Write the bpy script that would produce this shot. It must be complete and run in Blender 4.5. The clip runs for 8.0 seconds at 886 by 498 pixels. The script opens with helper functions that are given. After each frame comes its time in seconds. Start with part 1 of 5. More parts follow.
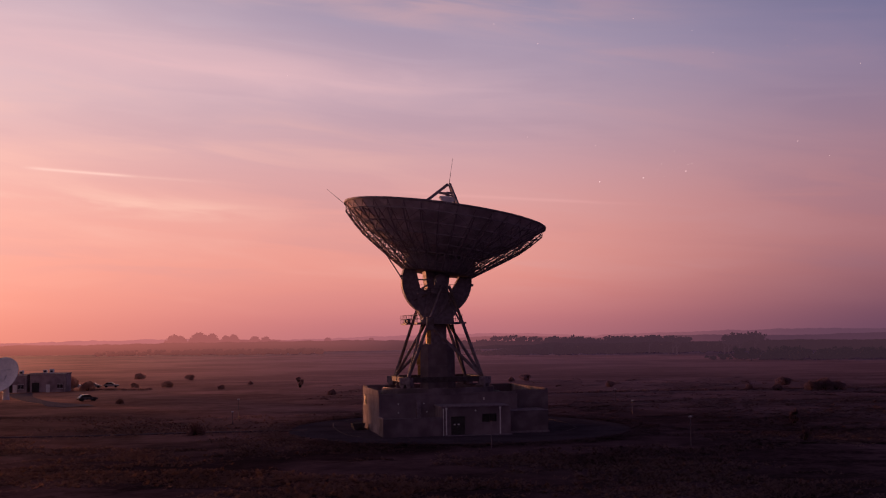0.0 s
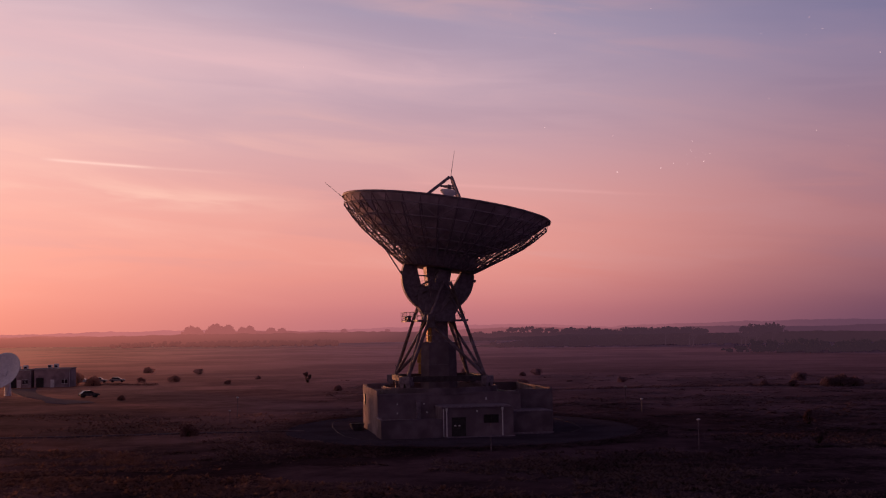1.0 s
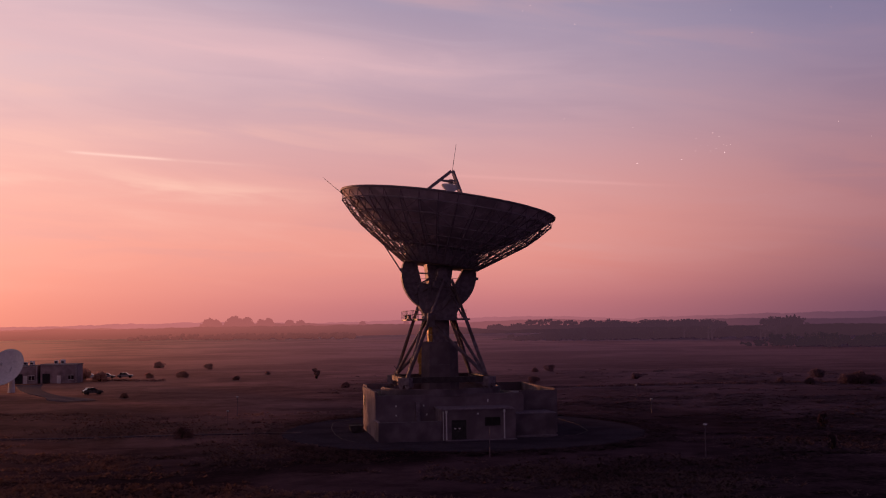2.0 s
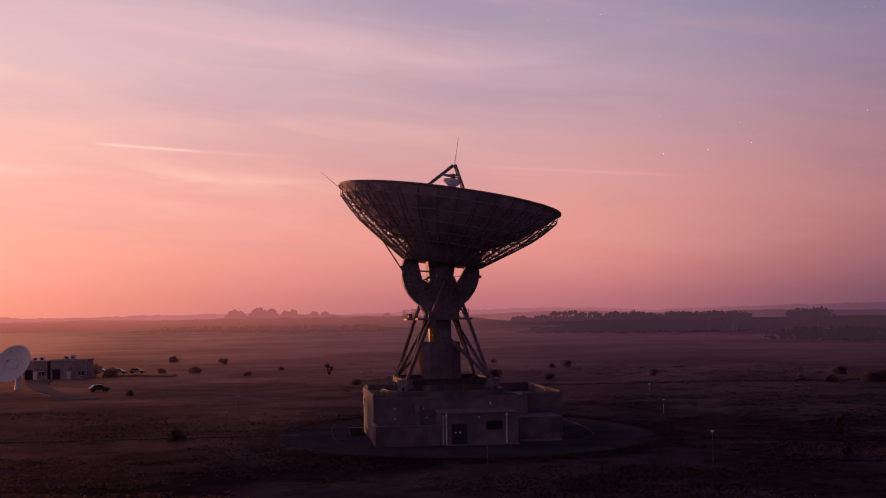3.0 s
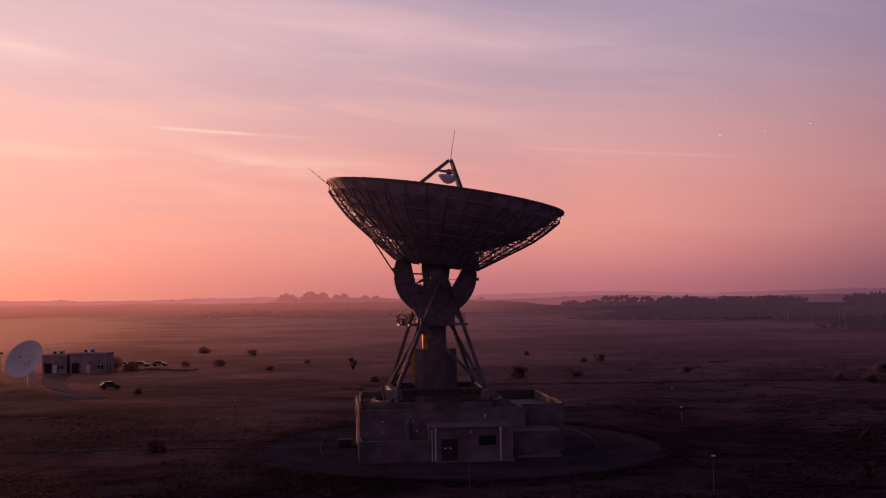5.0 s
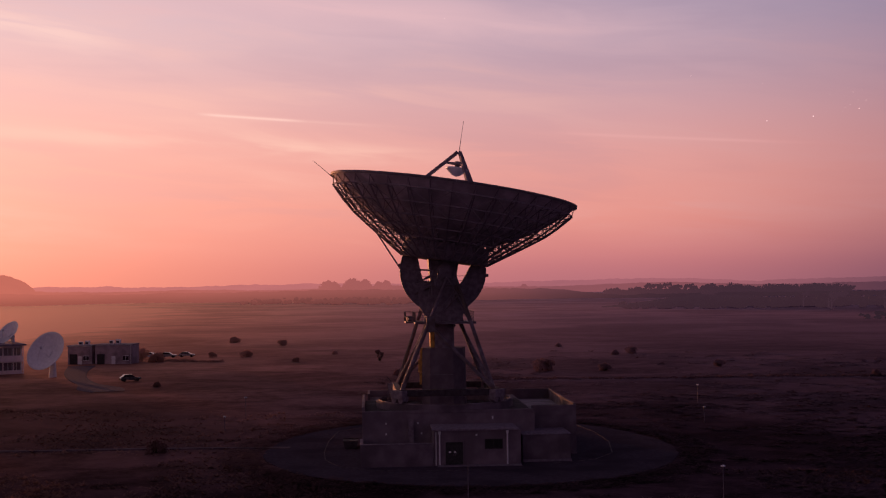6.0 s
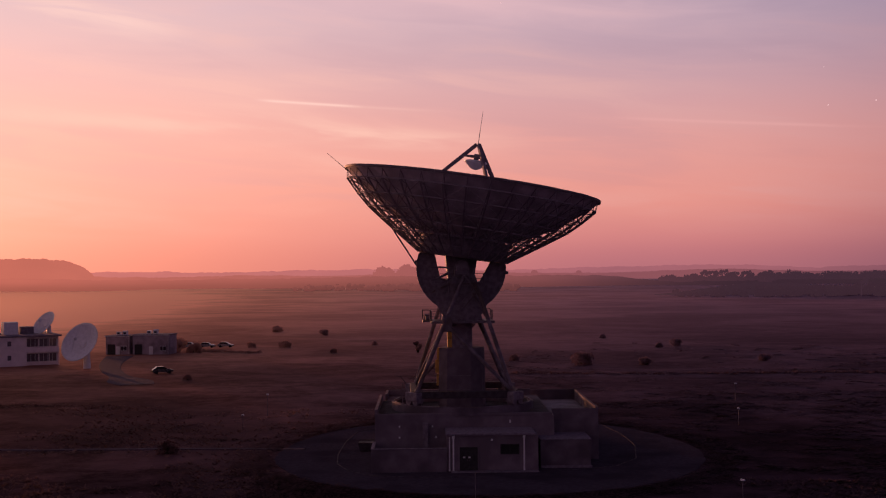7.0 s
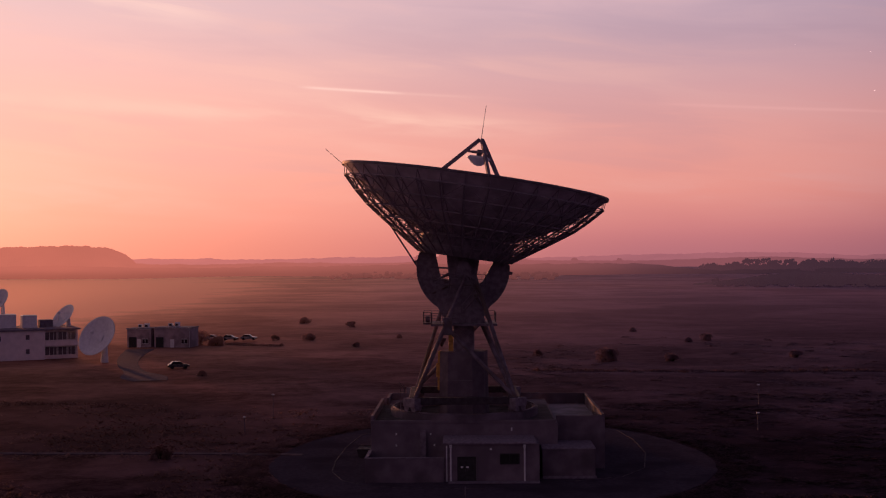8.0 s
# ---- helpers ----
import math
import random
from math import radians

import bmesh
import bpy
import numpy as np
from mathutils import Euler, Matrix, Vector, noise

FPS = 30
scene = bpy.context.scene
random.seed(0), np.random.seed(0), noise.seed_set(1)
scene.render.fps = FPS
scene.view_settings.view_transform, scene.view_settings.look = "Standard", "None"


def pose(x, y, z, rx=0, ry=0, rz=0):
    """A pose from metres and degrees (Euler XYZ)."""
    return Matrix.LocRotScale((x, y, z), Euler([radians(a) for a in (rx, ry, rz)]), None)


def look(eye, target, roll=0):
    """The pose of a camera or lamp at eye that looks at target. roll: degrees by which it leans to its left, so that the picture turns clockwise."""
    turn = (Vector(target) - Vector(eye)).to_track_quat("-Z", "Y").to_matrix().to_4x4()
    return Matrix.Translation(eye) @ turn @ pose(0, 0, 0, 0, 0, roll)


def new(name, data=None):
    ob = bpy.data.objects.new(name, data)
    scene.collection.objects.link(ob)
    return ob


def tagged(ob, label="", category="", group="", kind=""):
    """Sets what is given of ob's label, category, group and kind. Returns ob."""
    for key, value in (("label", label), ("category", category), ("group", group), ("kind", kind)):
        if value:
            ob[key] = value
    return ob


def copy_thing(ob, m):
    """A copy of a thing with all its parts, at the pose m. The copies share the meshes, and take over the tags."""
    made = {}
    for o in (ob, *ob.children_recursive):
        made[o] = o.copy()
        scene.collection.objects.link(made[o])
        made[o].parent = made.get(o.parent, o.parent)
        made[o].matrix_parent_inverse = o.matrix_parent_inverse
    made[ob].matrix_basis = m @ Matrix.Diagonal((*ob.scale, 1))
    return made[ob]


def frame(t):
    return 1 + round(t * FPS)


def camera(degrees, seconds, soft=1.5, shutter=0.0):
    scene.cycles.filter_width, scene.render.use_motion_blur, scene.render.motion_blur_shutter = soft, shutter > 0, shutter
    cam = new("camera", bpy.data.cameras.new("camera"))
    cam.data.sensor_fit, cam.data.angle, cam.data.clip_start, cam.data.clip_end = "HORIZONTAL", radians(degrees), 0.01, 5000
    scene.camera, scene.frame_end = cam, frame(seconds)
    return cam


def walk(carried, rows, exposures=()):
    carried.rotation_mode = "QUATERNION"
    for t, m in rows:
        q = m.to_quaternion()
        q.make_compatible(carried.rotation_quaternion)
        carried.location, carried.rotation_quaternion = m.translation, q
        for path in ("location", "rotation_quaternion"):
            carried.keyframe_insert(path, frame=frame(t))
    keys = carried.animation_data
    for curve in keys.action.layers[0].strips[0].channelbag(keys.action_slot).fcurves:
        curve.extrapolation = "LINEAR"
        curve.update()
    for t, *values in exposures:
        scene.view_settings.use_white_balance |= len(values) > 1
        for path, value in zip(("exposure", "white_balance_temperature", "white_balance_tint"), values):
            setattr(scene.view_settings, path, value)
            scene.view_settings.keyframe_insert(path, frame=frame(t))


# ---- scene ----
cam = camera(39.3, 8.0, soft=1.15)
METRES, EYE, TILT, LEAN, TURN = 53.7, 13.2, 4.1, 0.8, 0.0
ROWS = [
    (0.0, 0.0, 0.0, 0.0, 0.0, 0.0, -0.0),
    (0.5, 0.0196, 0.0531, 0.0054, 0.4, -0.24, 0.03),
    (1.0, 0.0426, 0.1074, 0.0109, 0.81, -0.43, 0.08),
    (1.5, 0.0649, 0.1564, 0.017, 1.23, -0.61, 0.1),
    (3.0, 0.1468, 0.315, 0.0361, 2.95, -1.23, 0.24),
    (3.5, 0.1773, 0.3688, 0.0455, 3.56, -1.42, 0.28),
    (4.0, 0.2085, 0.4184, 0.0555, 4.14, -1.61, 0.32),
    (5.5, 0.3137, 0.5744, 0.0817, 6.43, -2.31, 0.36),
    (6.0, 0.3495, 0.6307, 0.0893, 7.59, -2.65, 0.4),
    (6.5, 0.3849, 0.6874, 0.0977, 9.03, -2.99, 0.46),
    (7.0, 0.4189, 0.7431, 0.1076, 10.22, -3.31, 0.45),
    (7.5, 0.4516, 0.803, 0.1179, 11.22, -3.61, 0.45),
    (8.0, 0.4835, 0.863, 0.1275, 12.17, -3.91, 0.51),
]
walk(cam, [(t, pose(0, 0, EYE, TILT, LEAN, TURN) @ pose(METRES * x, METRES * y, METRES * z, 90 + pitch, roll, yaw)) for t, x, y, z, yaw, pitch, roll in ROWS])

# ---- light ----
def lin(r, g, b):
    """Linear colour from 0-255 display values."""
    return tuple(((c / 255 + 0.055) / 1.055) ** 2.4 if c > 10 else c / 255 / 12.92 for c in (r, g, b)) + (1.0,)


SUN_AZ, SUN_EL = 39.0, 1.5      # degrees left of +y, above the horizon
scene.view_settings.exposure = 0.0

world = bpy.data.worlds.new("dusk_sky")
scene.world = world
world.use_nodes = True
WT = world.node_tree
WT.nodes.clear()


def nd(tree, kind, **kw):
    n = tree.nodes.new(kind)
    for k, v in kw.items():
        setattr(n, k, v)
    return n


def plug(tree, sock, value):
    if isinstance(value, bpy.types.NodeSocket):
        tree.links.new(value, sock)
    elif value is not None:
        sock.default_value = value


def calc(tree, op, a, b=None, c=None, clamp=False):
    n = nd(tree, "ShaderNodeMath", operation=op, use_clamp=clamp)
    for i, v in enumerate((a, b, c)):
        plug(tree, n.inputs[i], v)
    return n.outputs[0]


def blend(tree, fac, a, b, how="MIX"):
    n = nd(tree, "ShaderNodeMix", data_type="RGBA", blend_type=how)
    plug(tree, n.inputs[0], fac)
    plug(tree, n.inputs[6], a)
    plug(tree, n.inputs[7], b)
    return n.outputs[2]


def ramp(tree, fac, stops, ease="B_SPLINE"):
    n = nd(tree, "ShaderNodeValToRGB")
    n.color_ramp.interpolation = ease
    el = n.color_ramp.elements
    while len(el) < len(stops):
        el.new(0.5)
    for e, (p, c) in zip(el, stops):
        e.position, e.color = p, c
    plug(tree, n.inputs[0], fac)
    return n.outputs[0]


def span(tree, value, lo, hi, to_lo=0.0, to_hi=1.0, smooth=True):
    n = nd(tree, "ShaderNodeMapRange", interpolation_type="SMOOTHSTEP" if smooth else "LINEAR", clamp=True)
    for i, v in enumerate((value, lo, hi, to_lo, to_hi)):
        plug(tree, n.inputs[i], v)
    return n.outputs[0]


def build_sky():
    t = WT
    tc = nd(t, "ShaderNodeTexCoord")
    sep = nd(t, "ShaderNodeSeparateXYZ")
    t.links.new(tc.outputs["Generated"], sep.inputs[0])
    x, y, z = sep.outputs
    az = calc(t, "MULTIPLY", calc(t, "ARCTAN2", x, y), 57.29578)      # degrees, right of +y
    el = calc(t, "MULTIPLY", calc(t, "ARCSINE", z), 57.29578)
    up = calc(t, "DIVIDE", el, 30.0, clamp=True)
    # gradients from the horizon (0) to 30 degrees up, at three bearings
    west = ramp(t, up, [(0.0, lin(236, 134, 118)), (0.05, lin(250, 150, 134)), (0.13, lin(255, 168, 152)), (0.24, lin(250, 179, 168)), (0.34, lin(234, 183, 184)),
                        (0.44, lin(226, 190, 195)), (0.54, lin(206, 176, 191)), (0.75, lin(110, 102, 132)), (1.0, lin(50, 50, 76))])
    mid = ramp(t, up, [(0.0, lin(178, 106, 116)), (0.04, lin(202, 119, 124)), (0.10, lin(234, 145, 134)), (0.20, lin(226, 154, 150)), (0.30, lin(196, 154, 166)),
                       (0.40, lin(180, 152, 171)), (0.52, lin(158, 142, 169)), (0.75, lin(84, 80, 114)), (1.0, lin(40, 41, 68))])
    east = ramp(t, up, [(0.0, lin(94, 62, 86)), (0.05, lin(118, 74, 94)), (0.14, lin(170, 106, 113)), (0.25, lin(166, 117, 129)), (0.36, lin(142, 118, 143)),
                        (0.48, lin(116, 112, 149)), (0.75, lin(66, 66, 102)), (1.0, lin(34, 35, 60))])
    back = ramp(t, up, [(0.0, lin(106, 72, 94)), (0.2, lin(120, 83, 112)), (0.45, lin(94, 70, 106)), (1.0, lin(38, 35, 62))])
    a = span(t, az, -27.0, 0.0)
    b = span(t, az, -1.0, 23.0)
    front = blend(t, b, blend(t, a, west, mid), east)
    turned_by = calc(t, "ADD", az, 35.0)
    far = calc(t, "MAXIMUM", span(t, turned_by, 58.0, 120.0), span(t, turned_by, -42.0, -80.0))
    sky = blend(t, far, front, back)
    # the glow round the place where the sun goes down
    away = calc(t, "DIVIDE", calc(t, "ADD", az, SUN_AZ), 12.0)
    high = calc(t, "DIVIDE", el, 9.0)
    near = calc(t, "EXPONENT", calc(t, "MULTIPLY", calc(t, "ADD", calc(t, "MULTIPLY", away, away), calc(t, "MULTIPLY", high, high)), -1.0))
    sky = blend(t, calc(t, "MULTIPLY", near, calc(t, "GREATER_THAN", el, -2.0)), sky, (0.40, 0.165, 0.095, 1), "ADD")
    # cirrus: long streaks, tilted slightly down to the right
    tilt = calc(t, "MULTIPLY_ADD", az, 0.09, el)

    def streaks(across, up_by, detail, twist, shift):
        vec = nd(t, "ShaderNodeCombineXYZ")
        plug(t, vec.inputs[0], calc(t, "MULTIPLY_ADD", az, across, shift))
        plug(t, vec.inputs[1], calc(t, "MULTIPLY", tilt, up_by))
        n = nd(t, "ShaderNodeTexNoise")
        n.inputs["Scale"].default_value, n.inputs["Detail"].default_value, n.inputs["Distortion"].default_value = 1.0, detail, twist
        n.inputs["Roughness"].default_value = 0.52
        t.links.new(vec.outputs[0], n.inputs["Vector"])
        return n.outputs["Fac"]

    n1 = streaks(0.05, 0.30, 5.0, 0.5, 3.1)
    n2 = streaks(0.11, 0.85, 7.0, 0.9, 7.7)
    streak = calc(t, "MULTIPLY", span(t, n1, 0.40, 0.66), span(t, n2, 0.36, 0.70))
    shade = calc(t, "MULTIPLY", span(t, n1, 0.56, 0.36), span(t, n2, 0.64, 0.40))
    # the broad veil high up that thins towards the right
    mid_line = calc(t, "MULTIPLY_ADD", az, -0.078, 11.55)
    off = calc(t, "DIVIDE", calc(t, "SUBTRACT", el, mid_line), span(t, az, -22.0, 4.0, 1.75, 1.0))
    veil = calc(t, "MULTIPLY", calc(t, "EXPONENT", calc(t, "MULTIPLY", calc(t, "MULTIPLY", off, off), -1.0)), span(t, az, 9.0, -10.0))
    veil = calc(t, "MULTIPLY", veil, calc(t, "MULTIPLY_ADD", n2, 1.3, 0.12))
    # an old vapour trail
    line = calc(t, "MULTIPLY_ADD", calc(t, "ADD", az, 16.6), -0.06, 7.58)
    off2 = calc(t, "DIVIDE", calc(t, "SUBTRACT", el, line), 0.06)
    trail = calc(t, "EXPONENT", calc(t, "MULTIPLY", calc(t, "MULTIPLY", off2, off2), -1.0))
    trail = calc(t, "MULTIPLY", trail, calc(t, "MULTIPLY", span(t, az, -19.0, -17.8), calc(t, "MAXIMUM", span(t, az, -13.2, -15.2), span(t, az, -9.0, -13.0, 0.0, 0.2))))
    line4 = calc(t, "MULTIPLY_ADD", calc(t, "ADD", az, 26.3), -0.14, 11.3)
    off5 = calc(t, "DIVIDE", calc(t, "SUBTRACT", el, line4), calc(t, "MULTIPLY_ADD", n2, 0.9, 0.05))
    wisp = calc(t, "EXPONENT", calc(t, "MULTIPLY", calc(t, "MULTIPLY", off5, off5), -1.0))
    wisp = calc(t, "MULTIPLY", calc(t, "MULTIPLY", wisp, calc(t, "MULTIPLY", span(t, az, -31.0, -27.0), span(t, az, -21.0, -24.5))), span(t, n2, 0.35, 0.6))
    line2 = calc(t, "MULTIPLY_ADD", calc(t, "ADD", az, 1.5), -0.07, 6.72)
    off3 = calc(t, "DIVIDE", calc(t, "SUBTRACT", el, line2), 0.07)
    trail2 = calc(t, "EXPONENT", calc(t, "MULTIPLY", calc(t, "MULTIPLY", off3, off3), -1.0))
    trail2 = calc(t, "MULTIPLY", calc(t, "MULTIPLY", trail2, calc(t, "MULTIPLY", span(t, az, -4.0, 0.0), span(t, az, 11.0, 6.0))), span(t, n2, 0.3, 0.6, 0.4, 1.0))
    # a soft bright bank below the trail
    line3 = calc(t, "MULTIPLY_ADD", calc(t, "ADD", az, 14.0), -0.05, 6.1)
    off4 = calc(t, "DIVIDE", calc(t, "SUBTRACT", el, line3), calc(t, "MULTIPLY_ADD", n1, 0.7, 0.05))
    bank = calc(t, "EXPONENT", calc(t, "MULTIPLY", calc(t, "MULTIPLY", off4, off4), -1.0))
    bank = calc(t, "MULTIPLY", calc(t, "MULTIPLY", bank, span(t, az, -5.0, -14.0)), span(t, n2, 0.3, 0.62))
    low = span(t, el, 0.5, 4.0)
    amount = calc(t, "MULTIPLY", calc(t, "MULTIPLY", streak, low), span(t, az, 16.0, -8.0, 0.18, 0.46))
    lit = blend(t, span(t, az, -20.0, 20.0), lin(255, 190, 176), lin(186, 138, 150))
    dull = blend(t, span(t, az, -25.0, 18.0), lin(196, 150, 164), lin(126, 104, 132))
    sky = blend(t, calc(t, "MULTIPLY", calc(t, "MULTIPLY", shade, low), 0.16), sky, dull)
    sky = blend(t, amount, sky, lit)
    sky = blend(t, calc(t, "MULTIPLY", veil, 0.9, clamp=True), sky, lin(226, 178, 184))
    sky = blend(t, calc(t, "MULTIPLY", trail, 0.9), sky, lin(255, 200, 190))
    sky = blend(t, calc(t, "MULTIPLY", wisp, 0.6), sky, lin(255, 205, 196))
    sky = blend(t, calc(t, "MULTIPLY", trail2, 0.25), sky, lin(240, 172, 170))
    sky = blend(t, calc(t, "MULTIPLY", bank, 0.55), sky, lin(255, 196, 180))
    # the physical twilight sky adds its own faint light
    phys = nd(t, "ShaderNodeTexSky", sky_type="NISHITA", sun_disc=False)
    phys.sun_elevation, phys.sun_rotation = radians(SUN_EL), radians(-SUN_AZ)
    sky = blend(t, 0.006, sky, phys.outputs[0], "ADD")
    sky = blend(t, 1.0, sky, (1.012, 1.08, 1.075, 1), "MULTIPLY")
    bg = nd(t, "ShaderNodeBackground")
    plug(t, bg.inputs[0], sky)
    bg.inputs[1].default_value = 1.0
    out = nd(t, "ShaderNodeOutputWorld")
    t.links.new(bg.outputs[0], out.inputs[0])


build_sky()

sun_data = bpy.data.lights.new("sun", "SUN")
sun_data.energy, sun_data.angle, sun_data.color = 3.4, radians(1.5), (1.0, 0.36, 0.17)
sun_dir = Vector((-math.sin(radians(SUN_AZ)) * math.cos(radians(SUN_EL)), math.cos(radians(SUN_AZ)) * math.cos(radians(SUN_EL)), math.sin(radians(SUN_EL))))
sun = new("sun", sun_data)
sun.matrix_world = look((-200, 300, 60), Vector((-200, 300, 60)) - sun_dir)


# ---- materials ----
def material(name, c1, c2, rough=0.8, metal=0.0, scale=1.0, bump=0.0, bump_scale=8.0, spec=0.06, vary=0.0, sheen=0.0, coords="Object", c3=None, big=0.08):
    """Two colours by fine noise, a third by broad patches, relief, and a chance shade for each piece."""
    m = bpy.data.materials.new(name)
    m.use_nodes = True
    t = m.node_tree
    p = t.nodes["Principled BSDF"]
    tc = nd(t, "ShaderNodeTexCoord")
    n1 = nd(t, "ShaderNodeTexNoise")
    n1.inputs["Scale"].default_value, n1.inputs["Detail"].default_value = scale, 6.0
    t.links.new(tc.outputs[coords], n1.inputs["Vector"])
    col = blend(t, span(t, n1.outputs["Fac"], 0.32, 0.68), c1, c2)
    n2 = nd(t, "ShaderNodeTexNoise")
    n2.inputs["Scale"].default_value, n2.inputs["Detail"].default_value = big, 4.0
    t.links.new(tc.outputs[coords], n2.inputs["Vector"])
    if c3:
        col = blend(t, span(t, n2.outputs["Fac"], 0.45, 0.65), col, c3)
    if vary:
        info = nd(t, "ShaderNodeObjectInfo")
        hsv = nd(t, "ShaderNodeHueSaturation")
        plug(t, hsv.inputs["Value"], span(t, info.outputs["Random"], 0.0, 1.0, 1.0 - vary, 1.0 + vary, False))
        plug(t, hsv.inputs["Color"], col)
        col = hsv.outputs[0]
    plug(t, p.inputs["Base Color"], col)
    plug(t, p.inputs["Roughness"], span(t, n1.outputs["Fac"], 0.3, 0.7, max(rough - 0.1, 0.05), min(rough + 0.1, 1.0)))
    p.inputs["Metallic"].default_value = metal
    p.inputs["Specular IOR Level"].default_value = spec
    if sheen:
        p.inputs["Sheen Weight"].default_value = sheen
        p.inputs["Sheen Roughness"].default_value = 0.4
    if bump:
        n3 = nd(t, "ShaderNodeTexNoise")
        n3.inputs["Scale"].default_value, n3.inputs["Detail"].default_value = bump_scale, 5.0
        t.links.new(tc.outputs[coords], n3.inputs["Vector"])
        b = nd(t, "ShaderNodeBump")
        b.inputs["Strength"].default_value, b.inputs["Distance"].default_value = bump, 0.05
        plug(t, b.inputs["Height"], n3.outputs["Fac"])
        t.links.new(b.outputs[0], p.inputs["Normal"])
    return m


def glow(name, colour, strength):
    m = bpy.data.materials.new(name)
    m.use_nodes = True
    p = m.node_tree.nodes["Principled BSDF"]
    p.inputs["Base Color"].default_value = colour
    p.inputs["Emission Color"].default_value = colour
    p.inputs["Emission Strength"].default_value = strength
    return m


def g(v, r=1.0, gg=1.0, b=1.0):
    return (v * r, v * gg, v * b, 1.0)


def moor(name, dark, light, straw, power=16.0, strength=0.85, leafy=False):
    """Rough dry grass, dark from above; its gloss at glancing angles, towards a low sky, stands in for haze."""
    m = bpy.data.materials.new(name)
    m.use_nodes = True
    t = m.node_tree
    t.nodes.remove(t.nodes["Principled BSDF"])
    geo = nd(t, "ShaderNodeNewGeometry")

    def patch(scale, detail, lo, hi, squash=1.0):
        mp = nd(t, "ShaderNodeMapping")
        mp.inputs["Scale"].default_value = (squash, 1.0, 1.0)
        t.links.new(geo.outputs["Position"], mp.inputs["Vector"])
        n = nd(t, "ShaderNodeTexNoise")
        n.inputs["Scale"].default_value, n.inputs["Detail"].default_value, n.inputs["Roughness"].default_value = scale, detail, 0.66
        n.inputs["Distortion"].default_value = 0.4
        t.links.new(mp.outputs[0], n.inputs["Vector"])
        return span(t, n.outputs["Fac"], lo, hi)

    pos = nd(t, "ShaderNodeSeparateXYZ")
    t.links.new(geo.outputs["Position"], pos.inputs[0])
    px_, py_ = pos.outputs[0], pos.outputs[1]
    fine = patch(0.30, 6.0, 0.40, 0.60)
    middle = patch(0.055, 8.0, 0.43, 0.575, 0.8)
    broad = patch(0.014, 10.0, 0.40, 0.60, 0.9)
    tufts = patch(1.7, 4.0, 0.45, 0.62)
    # haze tinted in by bearing, warm west, purple east; darker heath round the apron
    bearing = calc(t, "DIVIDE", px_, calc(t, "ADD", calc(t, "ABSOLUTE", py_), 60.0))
    east_tint = span(t, bearing, -0.36, 0.14)
    # glow and haze towards the sun, painted into the western ground
    sunward_haze = calc(t, "MULTIPLY", span(t, bearing, -0.26, -0.52, 0.0, 4.0), calc(t, "MULTIPLY", span(t, py_, 130.0, 400.0), span(t, py_, 500.0, 1400.0, 1.0, 0.3)))
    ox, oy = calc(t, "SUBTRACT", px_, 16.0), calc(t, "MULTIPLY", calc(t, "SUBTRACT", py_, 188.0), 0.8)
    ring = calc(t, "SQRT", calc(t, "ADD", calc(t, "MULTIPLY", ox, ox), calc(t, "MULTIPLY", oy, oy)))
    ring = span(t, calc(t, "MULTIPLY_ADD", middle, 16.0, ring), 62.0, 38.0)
    cover = calc(t, "MULTIPLY_ADD", fine, 0.4, calc(t, "MULTIPLY", middle, 0.6))
    even = span(t, py_, 230.0, 550.0, 0.0, 0.7)
    cover = calc(t, "MULTIPLY_ADD", calc(t, "SUBTRACT", 0.5, cover), even, cover)
    col = blend(t, cover, dark, light)
    col = blend(t, calc(t, "MULTIPLY", tufts, 0.35), col, straw)
    col = blend(t, calc(t, "MULTIPLY", broad, 0.5), col, dark)
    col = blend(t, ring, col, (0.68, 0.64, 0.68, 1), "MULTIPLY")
    col = blend(t, calc(t, "MULTIPLY", sunward_haze, 0.15), col, straw)
    col = blend(t, east_tint, blend(t, 1.0, col, (1.14, 0.96, 0.86, 1), "MULTIPLY"), blend(t, 1.0, col, (0.80, 0.79, 0.90, 1), "MULTIPLY"))
    diff = nd(t, "ShaderNodeBsdfDiffuse")
    plug(t, diff.inputs["Color"], col)
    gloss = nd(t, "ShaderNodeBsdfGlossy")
    plug(t, gloss.inputs["Color"], blend(t, east_tint, (1.0, 0.52, 0.32, 1), (0.80, 0.52, 0.62, 1)))
    plug(t, gloss.inputs["Roughness"], calc(t, "MULTIPLY_ADD", sunward_haze, -0.055, span(t, py_, 250.0, 1300.0, 0.6, 0.44)))
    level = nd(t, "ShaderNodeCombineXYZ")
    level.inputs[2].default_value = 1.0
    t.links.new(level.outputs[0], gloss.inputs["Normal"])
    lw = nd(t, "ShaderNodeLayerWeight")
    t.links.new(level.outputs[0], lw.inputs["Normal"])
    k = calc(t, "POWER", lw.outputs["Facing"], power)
    # haze painted as gloss that grows with distance, weaker to the east
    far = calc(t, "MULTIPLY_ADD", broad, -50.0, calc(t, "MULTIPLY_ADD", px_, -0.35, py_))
    distance_haze = calc(t, "SUBTRACT", 1.0, calc(t, "EXPONENT", calc(t, "MULTIPLY", calc(t, "MAXIMUM", calc(t, "SUBTRACT", far, 90.0), 0.0), -0.00115)))
    k = calc(t, "MULTIPLY", k, calc(t, "MULTIPLY_ADD", calc(t, "MULTIPLY", distance_haze, calc(t, "ADD", calc(t, "MULTIPLY_ADD", east_tint, -0.95, 1.65), sunward_haze)), 1.0, 0.015))
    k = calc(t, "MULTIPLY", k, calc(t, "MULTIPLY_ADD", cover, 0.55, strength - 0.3))
